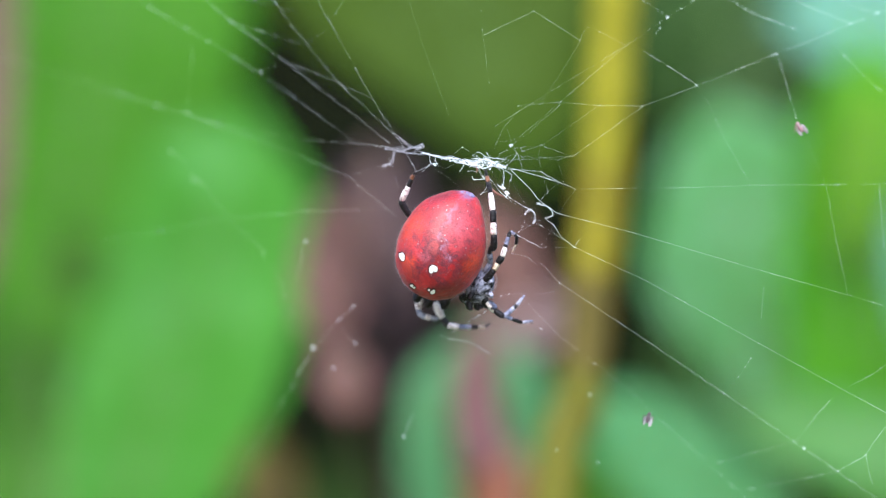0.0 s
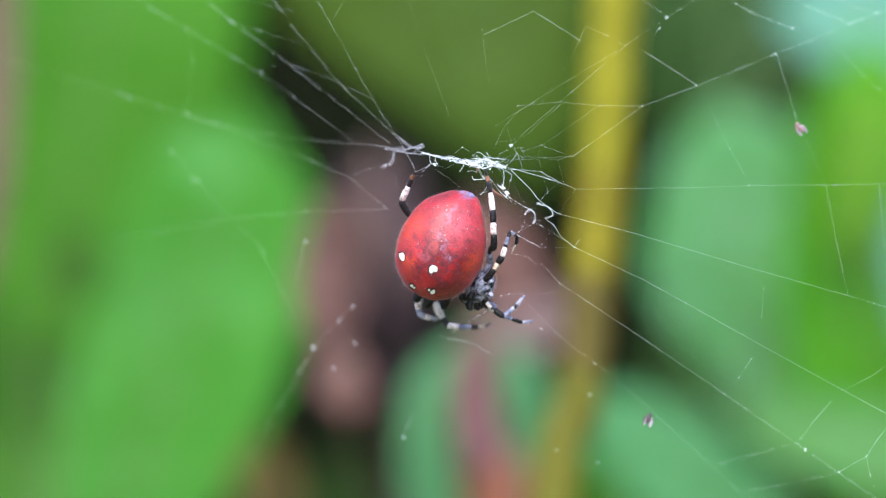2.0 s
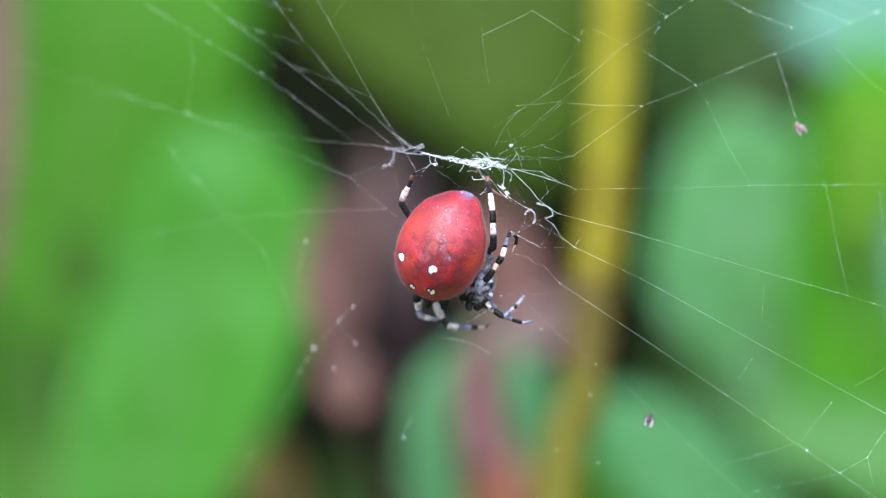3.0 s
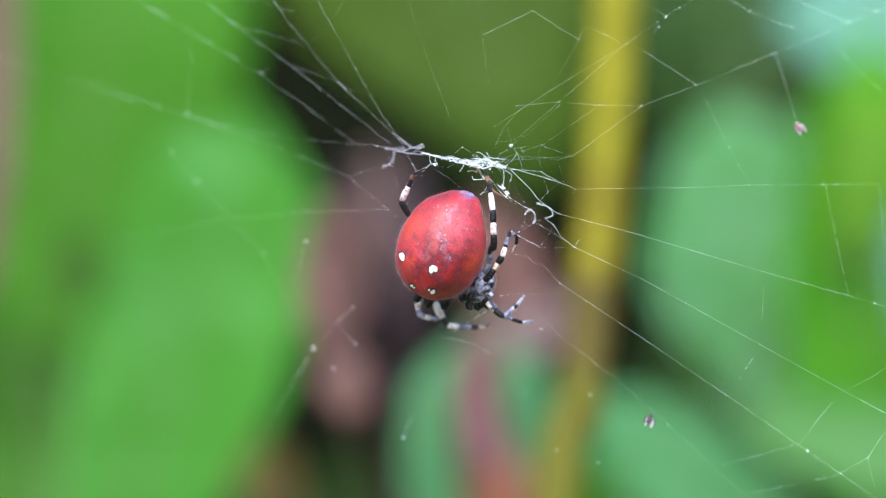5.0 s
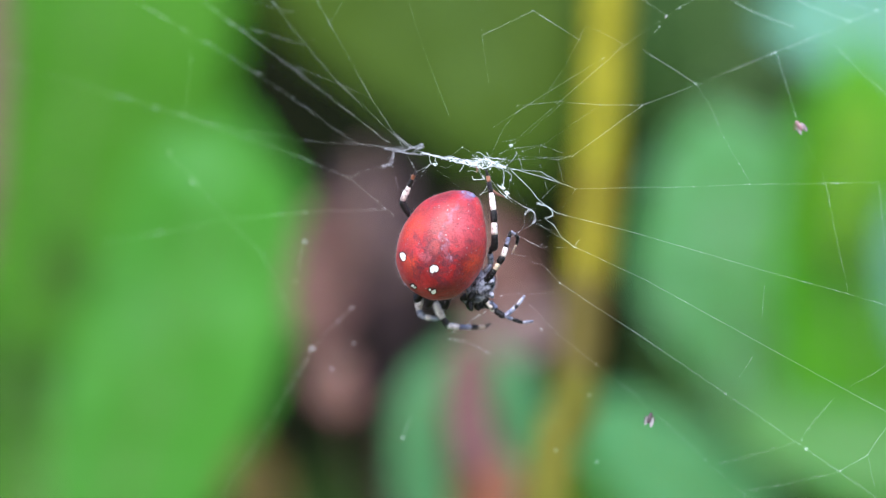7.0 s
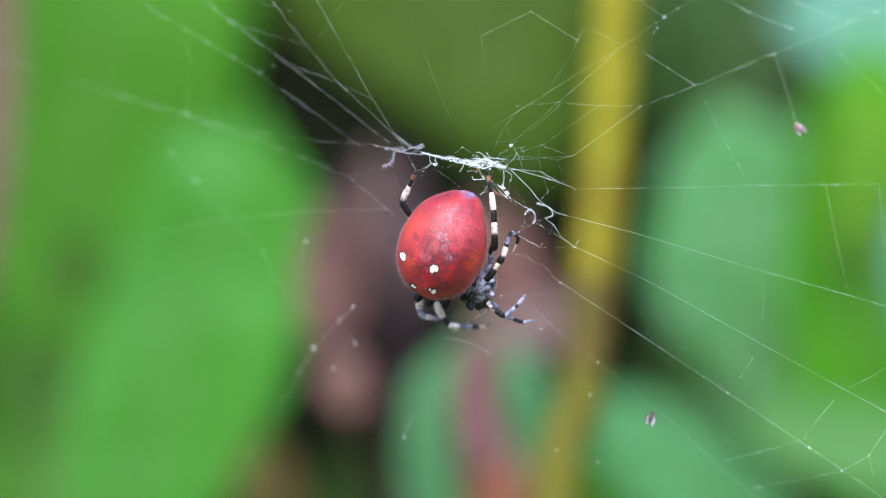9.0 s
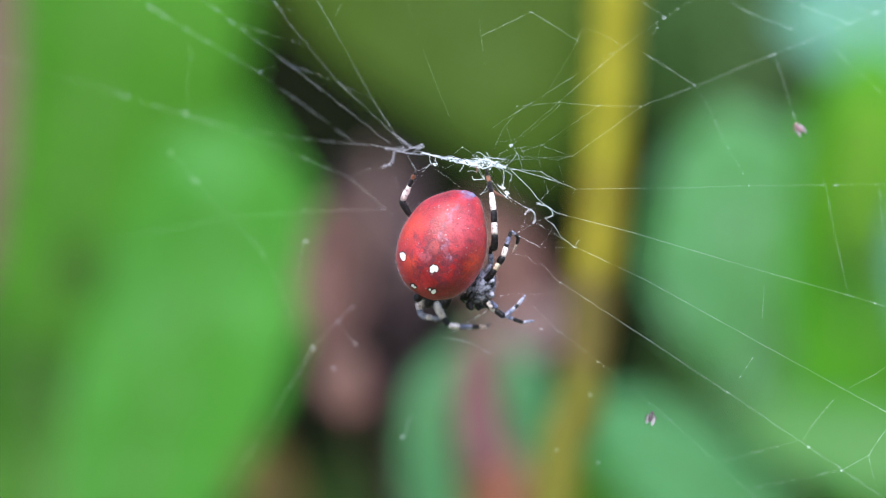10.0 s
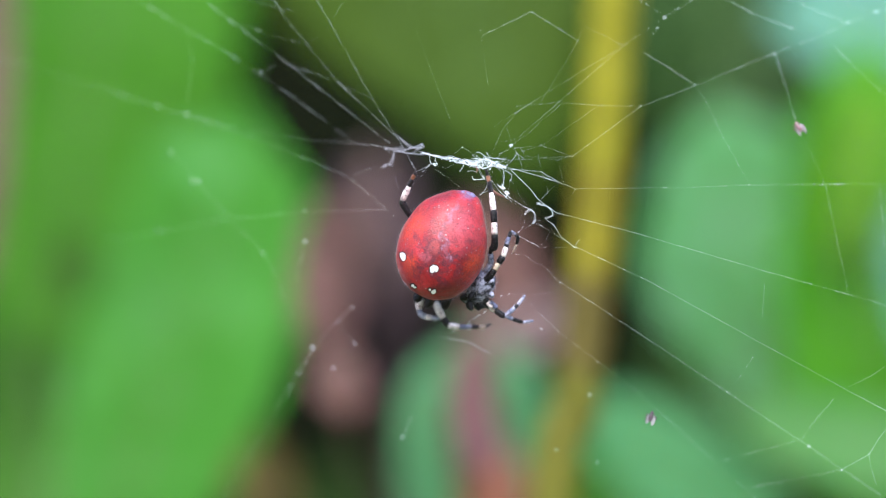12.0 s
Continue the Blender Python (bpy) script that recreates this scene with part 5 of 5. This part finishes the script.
    one(R, drift, 0.027, (-0.03218, 0.01669, 0.63355), (-0.02801, 0.01474, 0.63019), (-0.02117, 0.01139, 0.62504), (-0.01394, 0.00786, 0.61932), (-0.00686, 0.00435, 0.61364), beads=14, knots=((0.151, 0.100), (0.172, 0.087), (0.477, 0.057), (0.634, 0.050),), seed=51)
    one(R, drift, 0.025, (-0.02242, 0.01005, 0.63288), (-0.01977, 0.00922, 0.62917), (-0.0139, 0.00706, 0.62199), (-0.00567, 0.00334, 0.61411), beads=9, knots=((0.013, 0.071), (0.033, 0.071), (0.169, 0.064), (0.184, 0.057), (0.264, 0.043),), seed=52)
    one(R, drift, 0.025, (-0.01642, 0.00584, 0.63246), (-0.01464, 0.00545, 0.62935), (-0.00912, 0.00434, 0.61933), (-0.00545, 0.00331, 0.61367), (-0.00334, 0.00289, 0.6098), beads=9, knots=((0.125, 0.071), (0.155, 0.050), (0.569, 0.043), (0.665, 0.036),), seed=53)
    one(R, drift, 0.014, (-0.03491, 0.02263, 0.61834), (-0.0261, 0.01733, 0.61601), (-0.01824, 0.0123, 0.6145), (-0.00686, 0.00448, 0.61321), beads=5, seed=55)
    one(R, drift, 0.019, (-0.0483, 0.03557, 0.60128), (-0.03932, 0.02961, 0.60252), (-0.03027, 0.02333, 0.60409), (-0.01839, 0.01504, 0.60505), (-0.00751, 0.00729, 0.60523), beads=10, knots=((0.219, 0.114), (0.652, 0.087), (0.734, 0.100),), seed=56)
    one(R, drift, 0.023, (-0.01171, 0.01388, 0.59257), (-0.01406, 0.01612, 0.59032), (-0.0174, 0.01938, 0.58672), (-0.01977, 0.022, 0.58285), (-0.02427, 0.02697, 0.57518), (-0.03121, 0.03404, 0.56473), (-0.03227, 0.03514, 0.56294), beads=26, knots=((0.01, 0.114), (0.084, 0.128), (0.235, 0.186), (0.29, 0.100), (0.344, 0.114), (0.405, 0.108),), seed=57)
    S = "spiral_thread"
    one(S, drift, 0.012, (-0.02618, 0.01264, 0.63314), (-0.02213, 0.01016, 0.63178), (-0.0195, 0.00848, 0.6311), beads=3, seed=60)
    one(S, drift, 0.014, (-0.02801, 0.01474, 0.63019), (-0.02345, 0.012, 0.6286), (-0.0185, 0.00897, 0.62686), beads=6, knots=((0.351, 0.064), (0.416, 0.057),), seed=61)
    one(S, drift, 0.012, (-0.02078, 0.01123, 0.62466), (-0.01443, 0.00744, 0.62202), (-0.0089, 0.00418, 0.61932), beads=9, knots=((0.194, 0.057), (0.239, 0.057), (0.386, 0.057),), seed=62)
    one(S, drift, 0.008, (-0.01265, 0.00314, 0.6322), (-0.01541, 0.00636, 0.62819), (-0.01749, 0.00819, 0.62709), beads=3, seed=63)
    one(S, drift, 0.012, (-0.0123, 0.00954, 0.60941), (-0.00987, 0.00751, 0.61039), (-0.00695, 0.00518, 0.61104), beads=4, seed=64)
    one(S, drift, 0.014, (-0.03762, 0.02562, 0.61376), (-0.03351, 0.0241, 0.60929), (-0.0292, 0.02257, 0.60431), (-0.02538, 0.02099, 0.60069), (-0.02436, 0.02059, 0.59962), (-0.02173, 0.02024, 0.59434), (-0.02004, 0.02016, 0.59044), beads=10, knots=((0.018, 0.122), (0.204, 0.143), (0.668, 0.135), (0.881, 0.114),), seed=65)
    one(S, drift, 0.012, (-0.0346, 0.01956, 0.62902), (-0.03388, 0.02004, 0.62547), (-0.03454, 0.02132, 0.62234), (-0.03491, 0.02263, 0.61834), beads=6, knots=((0.299, 0.100), (0.979, 0.135),), seed=66)
    one(S, drift, 0.016, (-0.01837, 0.01607, 0.60128), (-0.01904, 0.01728, 0.59856), (-0.01972, 0.01857, 0.59551), beads=3, knots=((0.038, 0.092),), seed=67)
    one(S, drift, 0.010, (-0.01406, 0.01614, 0.59025), (-0.01176, 0.0153, 0.58756), beads=2, seed=68)
    one(S, drift, 0.048, (-0.00412, 0.0127, 0.57778), (-0.00465, 0.01338, 0.57668), (-0.00526, 0.01429, 0.57496), beads=3, knots=((0.02, 0.08), (0.97, 0.20)), seed=69)
    one(S, drift, 0.012, (-0.02212, 0.01226, 0.62436), (-0.02323, 0.01316, 0.6239), (-0.02418, 0.01394, 0.62351), beads=2, knots=((1.0, 0.122),), seed=70)
    one(S, drift, 0.012, (-0.00686, 0.00453, 0.61306), (-0.00702, 0.00502, 0.61177), (-0.00643, 0.00494, 0.6106), seed=71)
    one("caught_scrap", root, 0.16, (-0.0061, 0.003, 0.60937), (-0.00596, 0.003, 0.60864), (-0.00567, 0.003, 0.6077), seed=72, material=HUSK)
    A = "anchor_thread"
    one(A, root, 0.030, (-0.04173, 0.02295, 0.63417), (-0.06105, 0.2, 0.66912), (-0.07269, 0.315, 0.69726), seed=75)
    one(A, root, 0.030, (-0.03227, 0.03514, 0.56294), (-0.0531, 0.2, 0.5393), (-0.07456, 0.325, 0.51891), seed=76)
    one(A, root, 0.030, (-0.06406, 0.03875, 0.62776), (-0.08896, 0.16, 0.63789), (-0.10907, 0.265, 0.64684), seed=77)
    # single drops on threads too fine to see
    bm = bmesh.new()
    for p, s in (((-0.01176, 0.01532, 0.58748), 0.00022), ((-0.01476, 0.01834, 0.58394), 0.00022), ((-0.01837, 0.01613, 0.60106), 0.00024), ((-0.01764, 0.01956, 0.58664), 0.00032), ((-0.03434, 0.02464, 0.6093), 0.0002),
                 ((0.02057, 0.01383, 0.57169), 0.0002), ((0.01507, 0.01338, 0.57331), 0.00018), ((0.01938, 0.0115, 0.58076), 0.00020), ((0.01118, 0.016, 0.58081), 0.00014), ((0.01288, 0.009, 0.58949), 0.00016)):
        bead(bm, Vector(p) - HUB, s * 0.6)
    part("silk_drop", bm, SILK, root, "tiny drops on fine silk", "stuff")

    # the taut right-hand part: sticky spiral with its radii, which swings as one
    bm = bmesh.new()
    strand(bm, 0.030, (0.00519, -0.00383, 0.62695), (0.01139, -0.00557, 0.62977), (0.01718, -0.00562, 0.62609), beads=14, knots=((0.004, 0.05), (0.251, 0.045), (0.327, 0.04), (0.355, 0.04), (0.499, 0.05), (0.516, 0.05), (0.798, 0.055), (0.991, 0.06), (1.0, 0.07),), seed=80)
    strand(bm, 0.010, (0.01718, -0.00562, 0.62609), (0.01533, -0.00451, 0.62292), (0.01255, -0.00298, 0.61861), seed=81)
    strand(bm, 0.020, (0.01807, -0.00618, 0.62774), (0.02053, -0.00633, 0.62667), (0.02285, -0.0064, 0.62539), beads=6, seed=82)
    strand(bm, 0.024, (0.01718, -0.0056, 0.62616), (0.01738, -0.0058, 0.62678), (0.0178, -0.006, 0.62761), seed=79)
    strand(bm, 0.022, (0.00936, -0.00233, 0.61808), (0.01467, -0.00331, 0.61852), (0.01969, -0.00402, 0.61805), (0.02509, -0.00489, 0.61793), beads=6, knots=((0.009, 0.069), (0.662, 0.075), (0.996, 0.088),), seed=83)
    strand(bm, 0.035, (0.02509, -0.00659, 0.62467), (0.02861, -0.00663, 0.62248), (0.03179, -0.00663, 0.62037), beads=9, knots=((0.521, 0.05), (0.769, 0.06), (0.973, 0.09),), seed=84)
    strand(bm, 0.009, (0.03179, -0.00663, 0.62037), (0.03323, -0.00629, 0.61806), (0.03522, -0.00557, 0.61386), (0.03865, -0.00468, 0.60801), beads=16, knots=((0.174, 0.062), (0.344, 0.075), (0.615, 0.050), (0.685, 0.044), (0.793, 0.062),), seed=85)
    strand(bm, 0.031, (0.04131, -0.00923, 0.62418), (0.0426, -0.00848, 0.62039), (0.04398, -0.00761, 0.61609), beads=4, seed=86)
    strand(bm, 0.009, (0.04398, -0.00761, 0.61609), (0.04606, -0.00685, 0.61169), (0.04785, -0.00621, 0.60797), seed=87)
    strand(bm, 0.020, (0.04785, -0.00621, 0.60797), (0.04935, -0.00474, 0.60113), (0.05099, -0.00333, 0.59437), beads=18, knots=((0.113, 0.04), (0.475, 0.04), (0.789, 0.04),), seed=88)
    strand(bm, 0.032, (0.03515, -0.0099, 0.6309), (0.03807, -0.00997, 0.62922), (0.04084, -0.01016, 0.62808), (0.04346, -0.01035, 0.62709), beads=9, knots=((0.144, 0.080), (0.275, 0.072), (0.374, 0.104), (0.966, 0.104),), seed=89)
    strand(bm, 0.032, (0.04278, -0.01119, 0.63077), (0.04623, -0.01139, 0.62922), (0.05007, -0.01165, 0.62767), beads=6, knots=((0.992, 0.120),), seed=90)
    strand(bm, 0.022, (0.04843, -0.01061, 0.62477), (0.05196, -0.01032, 0.62131), (0.05512, -0.01015, 0.61854), beads=5, seed=91)
    strand(bm, 0.008, (0.04064, -0.00188, 0.59542), (0.04051, -0.00124, 0.5929), (0.04041, -0.00084, 0.59131), beads=8, knots=((0.055, 0.044), (0.7, 0.060), (1.0, 0.044),), seed=92)
    strand(bm, 0.006, (0.0395, 0.00051, 0.58638), (0.03835, 0.00113, 0.58454), (0.03713, 0.00181, 0.58256), beads=8, knots=((0.084, 0.081), (0.222, 0.048), (0.372, 0.073), (0.73, 0.081),), seed=93)
    strand(bm, 0.018, (0.05655, -0.00212, 0.58577), (0.05453, -0.00139, 0.58416), (0.05111, -0.00037, 0.58224), beads=5, knots=((0.206, 0.07), (0.545, 0.03),), seed=94)
    strand(bm, 0.020, (0.04969, 0.003, 0.58046), (0.04802, 0.0055, 0.57797), (0.04626, 0.0075, 0.57517), beads=9, knots=((0.0, 0.07), (0.208, 0.075), (0.291, 0.04),), seed=95)
    strand(bm, 0.022, (0.04665, 0.0072, 0.5752), (0.0419, 0.0092, 0.57357), (0.03603, 0.011, 0.57179), beads=5, seed=96)
    strand(bm, 0.024, (0.05142, 0.0085, 0.57089), (0.04579, 0.0105, 0.56945), (0.03994, 0.0125, 0.56807), beads=5, seed=97)
    strand(bm, 0.022, (0.05687, -0.00031, 0.57814), (0.05522, 0.00055, 0.5757), (0.05404, 0.00124, 0.57363), (0.0506, 0.0023, 0.57151), beads=8, knots=((0.3, 0.05), (0.315, 0.05), (0.56, 0.1), (0.987, 0.12),), seed=98)
    strand(bm, 0.016, (0.05404, 0.00124, 0.57363), (0.05472, 0.00183, 0.57076), (0.05512, 0.00203, 0.56965), beads=2, seed=99)
    strand(bm, 0.024, (0.0543, -0.00729, 0.60795), (0.05473, -0.00644, 0.6043), (0.05518, -0.00545, 0.60007), beads=4, seed=100)
    strand(bm, 0.003, (-0.00427, -0.00334, 0.63127), (-0.00279, -0.00241, 0.6265), (-0.001, -0.00149, 0.62156), (0.00101, -0.00055, 0.61638), beads=8, knots=((0.02, 0.03), (0.06, 0.03), (0.1, 0.045), (0.48, 0.03), (0.54, 0.03), (0.6, 0.04), (0.67, 0.04), (0.73, 0.045), (0.79, 0.04), (0.84, 0.04), (0.9, 0.045), (0.95, 0.05)), seed=101)
    strand(bm, 0.007, (0.00468, -0.00486, 0.6314), (0.00498, -0.00383, 0.62709), (0.00586, -0.00242, 0.62079), beads=6, knots=((0.36, 0.045),), seed=102)
    strand(bm, 0.028, (0.02462, -0.00814, 0.63107), (0.02637, -0.00814, 0.62988), (0.02792, -0.00813, 0.62883), beads=3, seed=103)
    strand(bm, 0.020, (0.02711, -0.00768, 0.62761), (0.02644, -0.00736, 0.62679), beads=3, knots=((0.18, 0.11),), seed=104)
    strand(bm, 0.022, (0.04819, -0.01211, 0.63068), (0.05162, -0.01234, 0.62927), (0.05366, -0.01255, 0.6287), beads=3, seed=105)
    swing = part("sticky_spiral", bm, SILK, root, "fine beaded cross threads")
    one(R, swing, 0.015, (0.00967, -0.00142, 0.61419), (0.01607, -0.00382, 0.61963), (0.02285, -0.0064, 0.62539), (0.02799, -0.00814, 0.62883), (0.03199, -0.00948, 0.63136), beads=10, knots=((0.24, 0.06), (0.621, 0.07), (0.823, 0.1), (0.829, 0.12), (0.897, 0.09), (0.958, 0.1),), seed=110)
    one(R, swing, 0.014, (0.00631, -0.00117, 0.61542), (0.01584, -0.00418, 0.62124), (0.02285, -0.0064, 0.62539), beads=7, knots=((0.181, 0.05), (0.445, 0.04), (0.587, 0.055),), seed=111)
    one(R, swing, 0.030, (0.01645, -0.00193, 0.61173), (0.02509, -0.00489, 0.61793), (0.03179, -0.00663, 0.62037), beads=8, seed=112)
    one(R, swing, 0.024, (0.03179, -0.00663, 0.62037), (0.04131, -0.00923, 0.62418), (0.04568, -0.01041, 0.62583), (0.05007, -0.01165, 0.62767), (0.05463, -0.01293, 0.62949), beads=12, knots=((0.392, 0.112), (0.413, 0.112), (0.936, 0.120),), seed=113)
    one(R, swing, 0.022, (0.01686, -0.00098, 0.60761), (0.03175, -0.00347, 0.60776), (0.03865, -0.00468, 0.60801), (0.04826, -0.00629, 0.60804), (0.05592, -0.00762, 0.60815), beads=16, knots=((0.377, 0.07), (0.553, 0.085), (0.783, 0.07), (0.825, 0.1), (0.832, 0.09),), seed=114)
    one(R, swing, 0.033, (0.01462, 0.00013, 0.60454), (0.02412, -0.00082, 0.60208), (0.04044, -0.00229, 0.59721), (0.051, -0.00329, 0.59423), (0.05661, -0.0038, 0.59253), beads=24, knots=((0.429, 0.05), (0.615, 0.05), (0.865, 0.06), (0.942, 0.08),), seed=115)
    one(R, swing, 0.036, (0.01688, 0.00081, 0.60022), (0.02601, 0.00038, 0.59589), (0.04023, 0, 0.58798), (0.05091, -0.0003, 0.5821), (0.0572, -0.0005, 0.57873), beads=34, knots=((0.002, 0.05), (0.343, 0.085), (0.433, 0.045), (0.576, 0.08), (0.734, 0.04), (0.828, 0.06), (0.841, 0.08),), seed=116)
    one(R, swing, 0.031, (0.01493, 0.0022, 0.59565), (0.02639, 0.0032, 0.58808), (0.03642, 0.0052, 0.58128), (0.04707, 0.0075, 0.574), (0.05676, 0.0095, 0.56732), beads=18, knots=((0.0, 0.075), (0.254, 0.07), (0.268, 0.06), (0.509, 0.11), (0.766, 0.16),), seed=117)
    one(R, swing, 0.016, (0.01099, 0.0035, 0.59294), (0.01457, 0.0055, 0.58916), (0.01988, 0.0075, 0.58498), (0.02451, 0.0092, 0.58142), (0.03635, 0.0125, 0.57053), (0.04095, 0.0135, 0.56632), beads=10, knots=((0.3, 0.11),), seed=118)
    one("anchor_thread", root, 0.026, (0.05592, -0.00762, 0.60815), (0.08731, 0.15, 0.61173), (0.12745, 0.342, 0.61504), seed=119)
    return swing, drift


def husk(at, turn, size, label, skin):
    """The dry remains of a small fly, caught in the silk."""
    root = thing("dead_fly", HUB, label, "insect", "dead flies caught in the web")
    c = Vector(at) - HUB
    for name, off, s, material in (("body", (0, 0, 0), (0.7, 0.7, 1.6), skin), ("head", (0.1, 0, 1.6), (0.6, 0.6, 0.6), skin), ("wing", (1.1, 0.2, -1.0), (0.6, 0.12, 1.7), WING), ("wing", (-0.9, 0.2, -1.0), (0.5, 0.12, 1.5), WING)):
        bm = bmesh.new()
        got = bmesh.ops.create_icosphere(bm, subdivisions=3, radius=1.0)
        for v in got["verts"]:
            q = Vector((v.co.x * s[0], v.co.y * s[1], v.co.z * s[2])) * (1 + 0.25 * noise.noise(v.co * 2.5))
            q = (q + Vector(off)) * size
            q.rotate(Matrix.Rotation(turn, 3, "Y"))
            v.co = c + q
        part(name, bm, material, root)
    bm = bmesh.new()
    for k in range(5):
        a = c + Vector((0, 0, (k - 2) * 0.4 * size))
        e = 1 if k % 2 else -1
        tube(bm, [a, a + Vector((e * 1.3, -0.3, 0.5)) * size, a + Vector((e * 2.0, -0.2, -0.5)) * size], size * 0.12, 5)
    part("legs", bm, skin, root)
    return root


SWING, DRIFT = web()
FLY_ABOVE = husk((0.04443, -0.00742, 0.61504), radians(-35), 0.00038, "tiny pinkish dead fly hanging on a fine thread", HUSK_PINK)
FLY_BELOW = husk((0.0265, 0.00455, 0.5781), radians(15), 0.00038, "tiny grey dead fly stuck beside a thread", HUSK)


def motions():
    """The taut part of the web swings slowly about the hub, and the dead flies with it; the slack far part drifts a little."""
    rows = [(0.0, 0.0, 0.0, 0.0), (1.0, -0.1, 0.1, -0.45), (2.0, -0.1, 0.1, -0.95), (2.5, -0.6, 0.2, -1.3), (3.0, -0.2, 0.15, -1.8), (4.0, -0.3, 0.15, -1.9),
            (5.0, -0.46, 0.15, -2.1), (5.5, -0.75, 0.15, -3.0), (6.0, -0.5, 0.1, -2.8), (6.5, -0.9, 0.2, -1.6), (7.0, -0.4, -0.1, -1.2), (8.0, 0.6, -0.1, -2.4),
            (9.0, 1.3, -0.14, -3.25), (10.0, 1.7, -0.15, -3.15), (11.0, 1.45, -0.1, -3.3), (11.5, 1.7, -0.25, -3.0), (12.0, 1.4, -0.25, -2.8)]
    def turn(x, y, z):
        return Matrix.Rotation(radians(x), 4, "X") @ Matrix.Rotation(radians(y), 4, "Y") @ Matrix.Rotation(radians(z), 4, "Z")
    walk(SWING, [(t, turn(x, y, z)) for t, x, y, z in rows])
    clump = Vector((-0.0065, 0.0045, 0.613)) - HUB
    far = [(0.0, 0.0, 0.0, 0.0), (0.5, -0.15, -0.05, -0.2), (1.0, -0.05, 0.02, -0.15), (1.5, -0.22, 0.02, -0.3), (2.0, -0.15, 0.06, -0.1), (3.0, -0.1, 0.1, 0.0), (5.0, -0.22, 0.05, 0.22), (5.5, -0.4, 0.0, 0.38), (6.0, -0.36, 0.03, 0.36),
           (6.5, -0.4, 0.03, 0.05), (7.0, -0.35, -0.06, 0.2), (9.0, 0.05, -0.15, 0.32), (9.5, -0.12, 0.0, 0.36), (10.0, -0.06, 0.1, 0.6), (10.5, 0.0, 0.0, 0.12), (11.0, -0.05, 0.0, 0.1), (11.5, -0.18, 0.1, 0.22), (12.0, -0.25, 0.14, 0.05)]
    walk(DRIFT, [(t, Matrix.Translation(clump) @ turn(x, y, z) @ Matrix.Translation(-clump)) for t, x, y, z in far])
    # the spider pulls itself a tenth of a millimetre aside
    walk(SPIDER, [(t, Matrix.Translation(MIDDLE + Vector((x, 0, z)))) for t, x, z in ((0.0, 0.0, 0.0), (2.6, 0.0, 0.0), (3.0, -0.00004, -0.00004), (3.6, 0.0, 0.0), (6.5, 0.0, 0.0), (7.0, 0.00009, 0.0), (9.0, 0.00011, 0.00003), (12.0, 0.0001, 0.00002))])
    for fly in (FLY_ABOVE, FLY_BELOW):
        walk(fly, [(t, Matrix.Translation(HUB) @ turn(x, y, z)) for t, x, y, z in rows])


motions()
